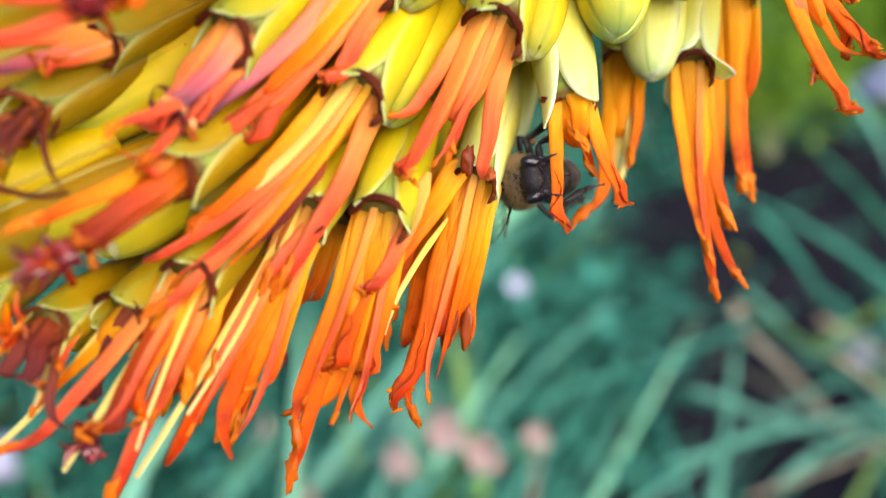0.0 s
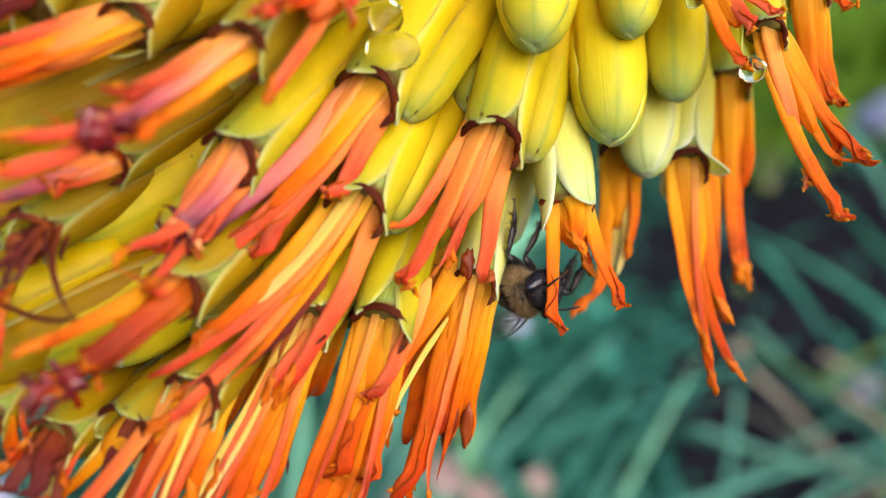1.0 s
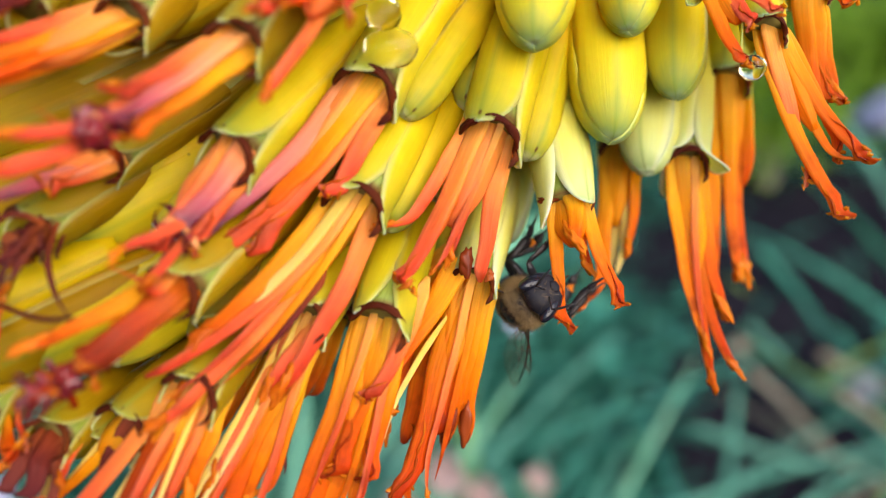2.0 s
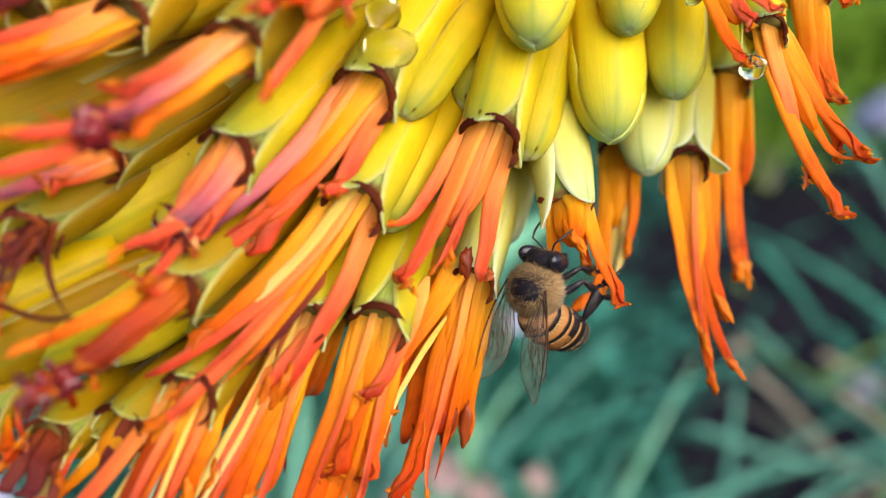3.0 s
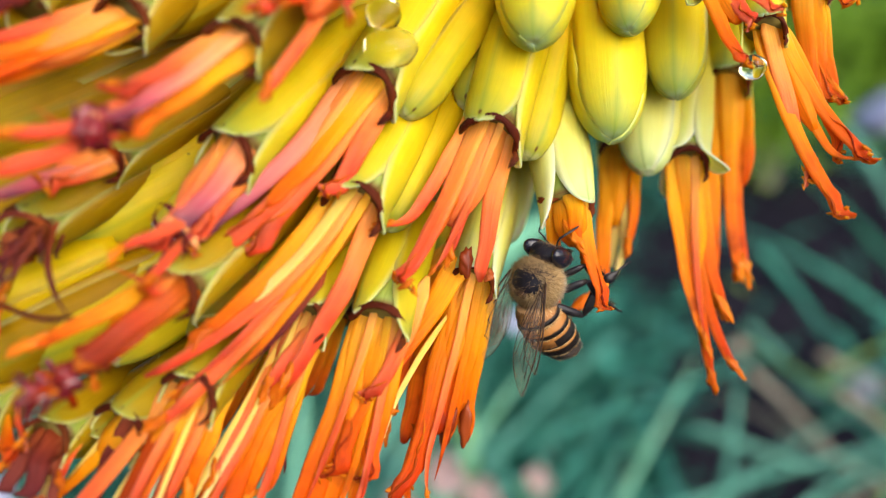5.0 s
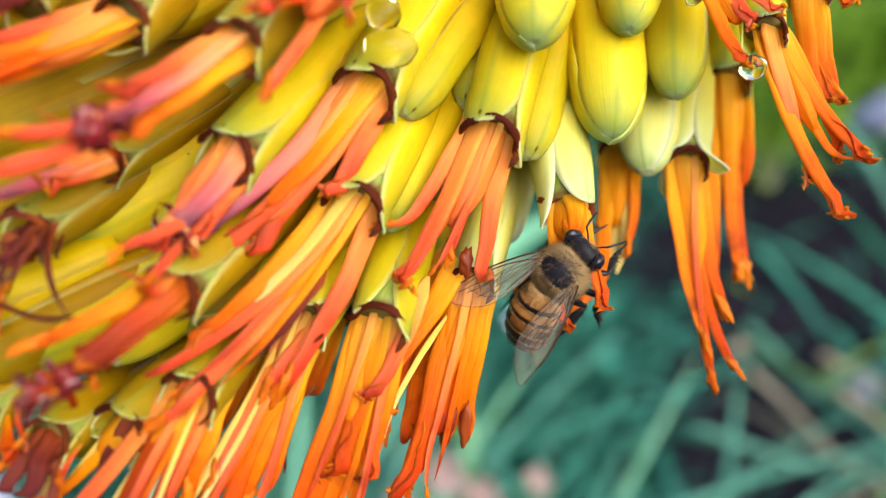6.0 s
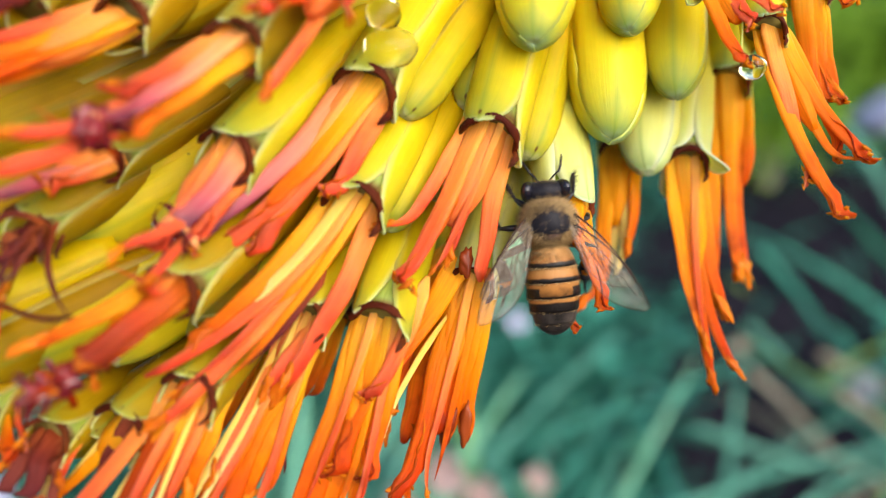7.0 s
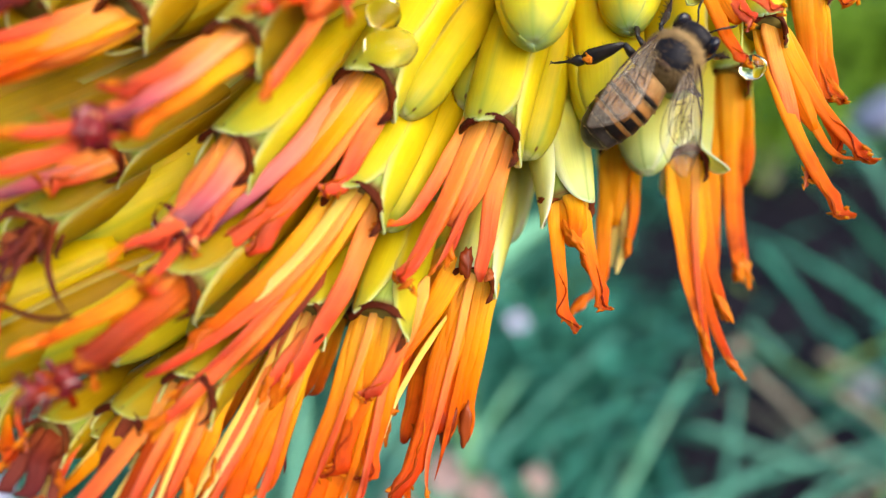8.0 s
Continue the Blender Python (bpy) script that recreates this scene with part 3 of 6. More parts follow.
stamen(f, (2.7, 64.8, -0.5), (0.2, 63.6, -10.7), (-0.9, 64.0, -17.1), 2.55, "orange", "crumple")
stamen(f, (1.2, 64.7, -4.7), (-4.0, 60.2, -11.3), (-4.8, 59.0, -15.1), 0.85, "yellow", "cut")
bit(f, (2.0, 61.5, -1.1), (0.56, 0.40, 1.13), "dry")
bit(f, (3.8, 62.0, -2.2), (0.43, 0.30, 0.47), "dry")
stamen(f, (3.4, 64.6, -0.7), (-1.7, 63.7, -15.6), (-4.6, 64.0, -22.7), 1.66, "orange", "curl")
stamen(f, (3.9, 64.8, -0.9), (1.8, 64.3, -10.5), (0.0, 65.0, -17.5), 1.97, "amber", "scoop")
stamen(f, (4.4, 65.3, -1.1), (2.2, 64.1, -10.6), (1.9, 65.0, -17.1), 2.17, "amber", "scoop")
stamen(f, (2.0, 64.0, -0.6), (-1.8, 60.2, -6.0), (-6.4, 58.2, -12.6), 2.3, "orange", "crumple")
stamen(f, (2.4, 68.0, 0.5), (-1.6, 66.0, -8.0), (-3.4, 65.0, -17.0), 3.0, "amber", "plain")
stamen(f, (0.6, 68.5, 0.5), (-3.0, 66.5, -7.0), (-5.0, 66.0, -15.0), 2.6, "orange", "plain")
stamen(f, (3.0, 64.1, -0.6), (0.3, 62.9, -12.3), (-2.3, 62.5, -21.0), 0.87, "coral", "curl")
stamen(f, (3.7, 64.1, -0.8), (1.0, 63.2, -12.9), (-0.7, 63.0, -19.7), 0.78, "orange", "sharp")
column(f, (3.4, 66.0, -0.2), (1.0, 64.4, -8.5), 1.71, 1.17, "orange")
# the floret on which the bee feeds
f = floret((9.6, 73.0, 20.6), (10.9, 64.0, 3.7), 2.74, -32, "pale", length=1.0, ring=0.35, front="round", close=0.2)
bit(f, (9.1, 63.4, 4.3), (0.95, 0.3, 0.34), "brown")
bit(f, (12.8, 63.9, 3.6), (0.32, 0.3, 0.7), "brown")
pulled_left = stamen(f, (9.75, 64.2, 5.2), (9.5, 61.9, -1.4), (10.5, 61.4, -7.5), 1.45, "orange", "crumple")
stamen(f, (10.6, 63.3, 5.6), (11.7, 62.2, 2.6), (11.0, 61.8, 0.7), 1.75, "amber", "plain")
pulled_right = stamen(f, (11.9, 64.2, 5.3), (12.1, 62.2, -0.8), (14.2, 61.6, -5.5), 1.70, "orange", "crumple")
stamen(f, (11.3, 65.2, 5.2), (11.9, 64.2, 1.6), (12.5, 63.6, -1.6), 1.30, "orange", "plain")
column(f, (10.9, 65.2, 5.4), (11.1, 63.6, 1.6), 1.75, 1.45, "orange")
# open florets behind
f = floret((26.3, 78.0, 22.7), (22.9, 70.0, 8.5), 2.36, 60, "pale", flare=0.5)
stamen(f, (22.2, 71.0, 11.0), (21.0, 68.8, 0.9), (24.6, 69.0, -8.8), 1.7, "amber", "plain")
stamen(f, (22.9, 70.4, 10.9), (22.4, 69.1, -0.1), (25.2, 69.0, -12.4), 1.6, "orange", "plain")
stamen(f, (23.6, 70.2, 10.7), (23.1, 69.5, -3.8), (27.4, 69.5, -11.2), 1.55, "orange", "plain")
stamen(f, (24.2, 70.5, 10.5), (24.3, 69.4, -0.3), (26.5, 69.5, -5.5), 1.81, "orange", "plain")
stamen(f, (24.7, 71.0, 10.4), (24.5, 69.5, 0.8), (26.3, 70.0, -6.0), 1.5, "amber", "plain")
stamen(f, (23.9, 69.7, 10.6), (23.2, 68.9, -1.1), (24.3, 68.3, -8.3), 0.85, "coral", "sharp")
column(f, (23.6, 71.6, 11.3), (24.0, 70.3, 1.4), 1.79, 1.23, "amber")
f = floret((31.7, 82.0, 32.7), (28.8, 75.0, 17.5), 2.41, 27, "bud")
stamen(f, (28.1, 75.7, 20.1), (26.9, 74.3, 6.0), (27.4, 74.5, -4.5), 1.94, "amber", "plain")
stamen(f, (29.0, 75.1, 19.9), (28.2, 74.3, 7.5), (29.6, 74.0, -2.4), 1.8, "amber", "plain")
stamen(f, (29.8, 75.2, 19.8), (29.5, 74.9, 7.6), (30.6, 75.0, -2.5), 1.84, "orange", "plain")
stamen(f, (30.6, 75.9, 19.6), (31.1, 74.6, 11.2), (30.3, 75.0, 6.4), 1.95, "amber", "plain")
column(f, (29.4, 76.4, 20.5), (29.0, 75.5, 11.9), 1.83, 1.25, "amber")
f = floret((19.9, 80.0, 25.1), (17.5, 73.0, 10.0), 2.35, 21, "petal")
stamen(f, (16.6, 73.9, 12.5), (16.0, 72.6, 1.5), (15.3, 73.0, -6.4), 2.01, "amber", "curl")
stamen(f, (17.6, 73.1, 12.4), (17.3, 73.7, 2.4), (17.0, 74.0, -1.8), 1.91, "yellow", "plain")
stamen(f, (18.5, 73.2, 12.2), (18.6, 72.9, 2.3), (17.2, 73.0, -2.4), 1.90, "yellow", "plain")
stamen(f, (19.2, 73.9, 12.1), (19.2, 71.9, 5.1), (18.0, 72.0, 0.1), 1.44, "amber", "plain")
column(f, (18.0, 74.4, 12.9), (17.3, 73.6, 5.0), 1.78, 1.22, "amber")
f = floret((29.2, 70.0, 29.5), (26.9, 62.0, 18.4), 1.90, 25, "bud")
stamen(f, (26.4, 62.9, 20.3), (28.7, 59.4, 5.3), (33.3, 59.0, 2.4), 1.57, "orange", "crumple")
stamen(f, (27.1, 62.4, 20.2), (28.0, 60.4, 10.7), (30.6, 60.0, 5.1), 1.68, "coral", "crumple")
stamen(f, (27.5, 62.4, 20.1), (30.3, 60.7, 9.2), (32.7, 60.5, 6.6), 1.03, "amber", "curl")
stamen(f, (27.7, 62.5, 20.0), (30.3, 60.3, 10.8), (35.5, 60.0, 6.8), 1.49, "orange", "crumple")
stamen(f, (28.3, 63.0, 19.9), (30.8, 60.8, 12.9), (33.4, 61.0, 7.0), 1.32, "orange", "crumple")
column(f, (27.4, 63.5, 20.6), (29.8, 61.6, 12.6), 1.44, 0.99, "orange")
f = floret((36.0, 74.0, 36.3), (32.6, 66.0, 23.3), 2.02, 23, "bud")
stamen(f, (32.4, 66.6, 25.3), (31.5, 65.0, 15.7), (33.9, 65.0, 11.5), 1.80, "orange", "plain")
stamen(f, (33.1, 66.2, 25.1), (32.8, 65.2, 16.6), (34.5, 65.0, 12.0), 1.80, "orange", "crumple")
stamen(f, (33.8, 66.6, 24.9), (33.4, 65.0, 17.7), (34.6, 65.0, 14.0), 1.50, "amber", "plain")
column(f, (33.2, 67.4, 25.6), (33.4, 66.1, 18.6), 1.53, 1.05, "orange")
f = floret((23.7, 68.0, 32.3), (21.4, 60.0, 22.1), 1.84, 31, "bud")
stamen(f, (21.2, 60.6, 23.8), (22.0, 58.3, 16.3), (24.0, 58.0, 14.0), 1.53, "orange", "crumple")
stamen(f, (22.1, 60.5, 23.6), (22.9, 58.4, 19.2), (24.9, 58.0, 17.3), 1.62, "coral", "crumple")
stamen(f, (22.6, 60.9, 23.4), (24.4, 58.1, 19.7), (26.9, 58.0, 18.2), 1.35, "coral", "crumple")
stamen(f, (28.6, 61.2, 23.6), (31.0, 59.7, 21.2), (33.2, 59.0, 19.4), 1.27, "orange", "crumple")
column(f, (21.8, 61.6, 24.1), (23.1, 59.6, 19.6), 1.40, 0.95, "orange")
# florets to the front, older and more withered
f = floret((-6.8, 62.0, 27.6), (-13.9, 51.0, 14.1), 2.50, 35, "olive")
stamen(f, (-14.0, 52.3, 16.7), (-17.1, 46.8, 10.8), (-21.4, 46.0, 9.5), 1.63, "coral", "crumple")
stamen(f, (-13.3, 51.6, 16.3), (-21.2, 45.8, 6.4), (-26.4, 44.0, 6.9), 1.53, "coral", "plain")
stamen(f, (-12.8, 51.5, 16.0), (-18.0, 46.5, 9.5), (-21.3, 45.0, 7.1), 1.84, "plum", "crumple")
stamen(f, (-12.2, 51.7, 15.7), (-20.0, 46.4, 6.5), (-23.7, 45.0, 6.2), 1.62, "coral", "curl")
stamen(f, (-11.7, 52.3, 15.4), (-17.2, 46.8, 9.4), (-20.5, 46.0, 6.4), 1.71, "amber", "crumple")
stamen(f, (-12.6, 51.6, 15.9), (-23.8, 45.8, 4.1), (-27.7, 44.0, 4.7), 1.60, "coral", "plain")
clump(f, (-21.4, 46.0, 7.6), 2.11, 7)
column(f, (-12.6, 53.0, 16.6), (-17.5, 49.4, 11.3), 1.90, 1.30, "coral")
f = floret((-18.2, 62.0, 25.2), (-22.0, 52.0, 15.9), 2.39, 27, "olive")
stamen(f, (-22.4, 53.5, 18.1), (-26.5, 49.4, 15.0), (-30.3, 47.0, 13.0), 1.59, "coral", "plain")
stamen(f, (-21.5, 52.9, 17.8), (-26.3, 49.4, 14.0), (-30.3, 47.0, 11.9), 1.74, "amber", "plain")
stamen(f, (-20.7, 53.0, 17.4), (-25.6, 49.4, 13.2), (-30.3, 47.0, 10.8), 1.74, "orange", "plain")
stamen(f, (-20.0, 53.7, 17.2), (-25.7, 50.4, 12.8), (-31.0, 48.0, 10.3), 1.53, "amber", "plain")
column(f, (-21.1, 54.4, 18.1), (-26.0, 50.3, 13.8), 1.81, 1.24, "coral")
f = floret((-14.9, 62.0, 23.8), (-22.4, 54.0, 16.2), 2.15, 60, "olive", close=0.75, flare=0.0, ring=0, length=1.0)
f = floret((-28.6, 60.0, 25.3), (-28.1, 50.0, 16.9), 1.91, 32, "olive")
stamen(f, (-28.8, 51.0, 18.2), (-29.4, 48.1, 15.7), (-29.7, 46.0, 13.4), 1.47, "coral", "plain")
stamen(f, (-27.7, 50.9, 18.3), (-28.2, 48.3, 16.3), (-29.3, 46.0, 14.5), 1.32, "maroon", "crumple")
f = floret((-4.0, 62.0, 31.8), (-6.9, 52.0, 19.9), 2.47, 23, "petal")
stamen(f, (-7.5, 53.2, 22.2), (-9.7, 49.1, 17.4), (-12.1, 46.0, 14.5), 1.65, "coral", "crumple")
stamen(f, (-6.6, 52.6, 22.0), (-8.3, 49.0, 17.7), (-10.0, 46.0, 14.8), 1.87, "orange", "crumple")
stamen(f, (-5.8, 52.8, 21.8), (-9.8, 48.8, 12.9), (-11.5, 48.0, 10.1), 1.38, "coral", "plain")
stamen(f, (-5.2, 53.3, 21.7), (-6.2, 49.7, 17.7), (-6.6, 47.0, 15.0), 1.67, "coral", "crumple")
column(f, (-6.3, 54.2, 22.5), (-8.2, 50.5, 17.4), 1.87, 1.28, "coral")
f = floret((-6.7, 65.0, 19.9), (-15.3, 54.5, 7.2), 2.67, 27, "petal")
stamen(f, (-15.0, 55.7, 10.0), (-16.5, 50.7, 2.6), (-20.8, 50.0, 0.0), 1.76, "coral", "crumple")
stamen(f, (-14.3, 55.1, 9.5), (-16.6, 49.7, -0.7), (-22.7, 48.0, 0.6), 1.33, "coral", "curl")
stamen(f, (-13.8, 55.0, 9.1), (-15.9, 51.1, 3.9), (-18.5, 50.0, 0.6), 2.08, "plum", "crumple")
stamen(f, (-13.2, 55.3, 8.8), (-18.7, 50.3, -1.3), (-20.6, 49.0, -3.0), 1.35, "coral", "curl")
stamen(f, (-12.7, 55.9, 8.4), (-15.5, 51.3, 3.4), (-17.9, 51.0, -0.5), 1.78, "coral", "crumple")
column(f, (-13.5, 56.6, 9.8), (-17.3, 53.1, 4.0), 2.03, 1.39, "coral")
f = floret((-15.4, 64.0, 15.7), (-24.4, 55.0, 6.8), 1.85, 20, "olive")
stamen(f, (-23.6, 55.6, 8.4), (-27.8, 51.8, 6.3), (-30.9, 49.0, 5.3), 1.59, "coral", "plain")
stamen(f, (-23.1, 55.4, 7.9), (-26.8, 51.4, 4.9), (-30.3, 48.0, 3.3), 1.58, "plum", "plain")
stamen(f, (-22.7, 55.7, 7.5), (-25.6, 52.5, 5.2), (-27.7, 50.0, 4.2), 1.61, "coral", "crumple")
column(f, (-22.9, 56.5, 8.3), (-26.4, 53.1, 5.8), 1.41, 0.96, "coral")
f = floret((-18.8, 64.0, 11.3), (-29.0, 53.0, 1.7), 2.19, 26, "olive")
stamen(f, (-28.2, 53.9, 3.6), (-28.8, 49.8, 1.0), (-28.6, 49.0, -2.2), 0.55, "maroon", "sharp")
stamen(f, (-27.6, 53.5, 3.0), (-27.5, 49.2, -1.5), (-24.3, 48.0, -4.4), 0.62, "maroon", "sharp")
stamen(f, (-27.3, 53.7, 2.6), (-28.7, 51.1, 0.7), (-29.4, 49.0, 0.0), 0.78, "maroon", "crumple")
stamen(f, (-27.0, 54.0, 2.3), (-29.0, 51.1, 0.2), (-30.5, 49.0, -1.5), 0.70, "maroon", "crumple")
bit(f, (-28.7, 52.0, 0.9), (1.35, 0.67, 0.95), "brown")
bit(f, (-30.0, 52.0, 0.0), (1.03, 0.72, 1.19), "maroon")
stamen(f, (-27.5, 53.6, 2.8), (-27.6, 51.7, 0.7), (-27.7, 50.0, -1.1), 0.47, "maroon", "curl")
stamen(f, (-27.8, 53.6, 3.2), (-28.8, 51.7, 1.7), (-29.2, 50.0, 0.8), 0.55, "maroon", "curl")
stamen(f, (-27.2, 53.8, 2.5), (-27.1, 52.1, 0.4), (-26.9, 51.0, -1.1), 0.48, "maroon", "curl")
stamen(f, (-28.3, 54.0, 3.7), (-29.4, 51.7, 3.1), (-29.6, 50.0, 2.3), 0.63, "maroon", "crumple")
stamen(f, (-27.2, 53.5, 6.2), (-28.1, 51.7, 4.9), (-28.5, 50.0, 3.9), 0.71, "maroon", "crumple")
column(f, (-27.3, 54.9, 3.3), (-28.8, 52.3, 0.8), 1.66, 1.14, "maroon")
for c, b, w in (((-28.2, 49.5, 1.8), (-29.6, 48.5, -3.0), 0.5), ((-29.6, 49.5, 1.2), (-30.2, 48.5, -6.0), 0.45), ((-27.9, 49.0, -0.4), (-28.6, 48.2, -2.6), 0.6), ((-29.0, 49.6, 3.4), (-30.3, 48.4, 1.0), 0.55), ((-27.0, 49.0, 1.4), (-26.2, 48.2, -0.6), 0.5), ((-28.8, 49.2, 0.0), (-29.9, 48.0, -1.6), 0.7)):
    stamen(f, (-27.6, 51.6, 1.6), c, b, w, "maroon", "curl", 0.7)
f = floret((-30.5, 60.0, 0.5), (-33.6, 52.0, -3.5), 1.99, 33, "olive")
stamen(f, (-32.9, 53.0, -3.2), (-26.8, 48.0, -5.1), (-23.5, 47.0, -4.3), 0.61, "maroon", "plain")
stamen(f, (-32.2, 53.4, -3.1), (-30.8, 50.3, -5.4), (-29.5, 48.0, -7.3), 1.53, "coral", "plain")
stamen(f, (-33.2, 53.1, -2.3), (-31.3, 49.9, -3.1), (-28.4, 48.0, -2.9), 1.15, "orange", "crumple")
f = floret((-10.5, 64.0, 7.4), (-18.6, 52.5, -2.6), 2.49, 28, "olive")
stamen(f, (-18.3, 54.0, -0.2), (-22.5, 48.6, -5.0), (-27.3, 48.0, -6.4), 1.54, "amber", "plain")
stamen(f, (-17.7, 53.4, -0.6), (-21.5, 48.2, -6.6), (-24.2, 47.0, -7.2), 1.90, "rust", "crumple")
stamen(f, (-17.3, 53.2, -1.0), (-22.0, 47.6, -6.9), (-25.5, 46.0, -8.8), 1.96, "rust", "crumple")
stamen(f, (-16.8, 53.4, -1.4), (-21.0, 48.9, -6.3), (-24.0, 48.0, -8.8), 2.00, "rust", "crumple")
stamen(f, (-16.2, 54.1, -1.9), (-20.8, 49.2, -5.1), (-23.0, 49.0, -7.8), 1.71, "rust", "crumple")
stamen(f, (-18.2, 53.6, 0.0), (-20.1, 49.5, -4.2), (-19.5, 49.0, -2.2), 1.40, "coral", "plain")
clump(f, (-24.2, 47.0, -8.6), 2.16, 8)
clump(f, (-25.5, 46.0, -8.8), 1.58, 6)
column(f, (-16.9, 54.8, -0.6), (-21.1, 51.1, -4.7), 1.89, 1.29, "amber")
f = floret((-6.4, 68.0, 3.2), (-10.6, 58.0, -5.3), 2.31, 25, "petal")
stamen(f, (-11.0, 59.7, -3.2), (-14.6, 55.1, -13.6), (-17.2, 55.0, -17.6), 1.82, "coral", "plain")
stamen(f, (-10.5, 59.1, -3.4), (-16.2, 54.7, -14.7), (-22.5, 54.0, -24.9), 1.20, "yellow", "cut")
stamen(f, (-10.2, 58.9, -3.5), (-14.7, 55.4, -15.6), (-17.8, 55.0, -23.5), 2.07, "orange", "curl")
stamen(f, (-9.7, 58.8, -3.8), (-15.1, 55.1, -15.0), (-20.6, 54.5, -24.1), 1.98, "orange", "plain")
stamen(f, (-9.2, 59.1, -4.0), (-12.7, 56.1, -13.3), (-16.4, 56.0, -21.4), 2.18, "amber", "plain")
stamen(f, (-8.7, 59.7, -4.3), (-11.9, 55.8, -8.1), (-13.4, 56.0, -10.7), 1.57, "coral", "plain")
stamen(f, (-9.5, 58.9, -3.9), (-13.4, 56.8, -19.3), (-13.7, 57.0, -18.7), 1.14, "orange", "curl")
stamen(f, (-12.7, 59.2, -11.7), (-13.9, 57.4, -14.6), (-11.6, 58.0, -17.5), 0.71, "maroon", "curl")
stamen(f, (-10.7, 58.4, -3.3), (-13.7, 55.2, -12.9), (-18.9, 54.3, -20.3), 0.86, "yellow", "cut")
stamen(f, (-9.5, 58.4, -3.9), (-12.3, 55.9, -14.1), (-15.0, 55.3, -23.0), 0.87, "coral", "curl")
stamen(f, (-10.0, 58.4, -3.7), (-14.6, 54.9, -14.6), (-18.5, 53.8, -21.4), 0.77, "coral", "sharp")
column(f, (-9.6, 60.4, -3.3), (-11.9, 58.0, -8.2), 1.75, 1.20, "coral")
f = floret((-7.8, 76.0, 1.2), (-9.6, 68.0, -6.2), 2.08, 32, "pale")
stamen(f, (-10.0, 69.1, -4.5), (-11.1, 66.8, -12.0), (-13.9, 67.0, -14.6), 1.45, "orange", "curl")
stamen(f, (-8.8, 68.8, -4.7), (-10.9, 67.6, -11.0), (-11.9, 68.0, -14.6), 1.35, "orange", "curl")
f = floret((-14.1, 65.0, -2.4), (-18.3, 54.5, -10.4), 2.50, 25, "olive")
stamen(f, (-18.7, 56.4, -8.1), (-24.0, 51.1, -16.9), (-30.2, 51.0, -23.7), 1.69, "coral", "curl")
stamen(f, (-18.2, 55.8, -8.4), (-23.1, 51.8, -17.8), (-26.6, 51.5, -23.6), 1.05, "yellow", "cut")
stamen(f, (-17.9, 55.6, -8.5), (-21.8, 51.5, -16.6), (-24.1, 51.0, -22.2), 2.26, "rust", "crumple")
stamen(f, (-17.3, 55.5, -8.9), (-20.9, 52.2, -14.4), (-22.6, 52.0, -20.6), 2.44, "orange", "crumple")
stamen(f, (-16.8, 55.8, -9.2), (-19.3, 52.8, -16.6), (-24.1, 53.0, -26.3), 1.89, "coral", "plain")
stamen(f, (-16.2, 56.4, -9.4), (-16.8, 53.2, -13.5), (-18.8, 54.0, -18.1), 1.66, "amber", "plain")
clump(f, (-24.6, 52.0, -21.6), 1.79, 5)
stamen(f, (-17.7, 55.0, -8.7), (-21.0, 51.5, -15.4), (-23.0, 50.6, -21.1), 0.80, "coral", "curl")
stamen(f, (-17.1, 55.0, -9.0), (-19.4, 52.2, -15.1), (-21.5, 51.6, -22.1), 0.73, "yellow", "cut")
stamen(f, (-16.5, 55.0, -9.3), (-18.1, 52.9, -14.6), (-20.7, 52.6, -20.1), 0.82, "coral", "sharp")
column(f, (-17.2, 57.2, -8.4), (-19.9, 54.4, -13.9), 1.90, 1.30, "coral")
f = floret((-16.6, 65.0, -5.9), (-23.4, 55.0, -13.0), 2.44, 22, "olive")
stamen(f, (-23.0, 56.5, -10.8), (-28.0, 53.5, -18.8), (-33.2, 54.0, -23.1), 1.08, "yellow", "cut")
stamen(f, (-22.4, 55.9, -11.3), (-25.2, 53.8, -15.9), (-26.0, 54.0, -20.0), 1.42, "maroon", "crumple")
stamen(f, (-21.9, 55.9, -11.9), (-26.9, 53.9, -16.6), (-29.9, 54.0, -19.8), 1.08, "amber", "plain")
stamen(f, (-21.3, 56.4, -12.4), (-23.6, 55.7, -15.0), (-25.0, 56.0, -16.7), 0.93, "orange", "curl")
column(f, (-21.7, 57.4, -11.3), (-24.6, 55.5, -14.7), 1.85, 1.27, "amber")
f = floret((-19.4, 66.0, -8.0), (-29.3, 57.0, -15.7), 2.27, 0, "olive", close=0.5, flare=0, ring=0)
f = floret((-26.1, 64.0, -10.2), (-28.6, 54.0, -13.8), 2.07, 24, "olive")
stamen(f, (-28.9, 55.8, -12.5), (-29.5, 51.0, -15.4), (-31.0, 51.0, -17.3), 1.61, "maroon", "crumple")
stamen(f, (-28.3, 55.2, -12.9), (-28.4, 51.3, -15.7), (-29.0, 51.0, -17.9), 1.85, "maroon", "crumple")
stamen(f, (-27.5, 55.4, -13.4), (-27.7, 51.2, -16.2), (-27.2, 51.0, -21.0), 1.04, "maroon", "curl")
stamen(f, (-27.1, 55.9, -13.7), (-27.1, 53.5, -14.8), (-27.0, 52.0, -16.3), 1.22, "coral", "plain")
stamen(f, (-28.1, 56.1, -13.1), (-28.4, 53.7, -16.2), (-28.8, 52.0, -19.1), 0.97, "yellow", "plain")
column(f, (-27.9, 56.7, -12.8), (-28.6, 53.6, -15.3), 1.57, 1.07, "maroon")
f = floret((-31.5, 62.0, -7.5), (-33.6, 54.0, -12.3), 2.07, 34, "olive")
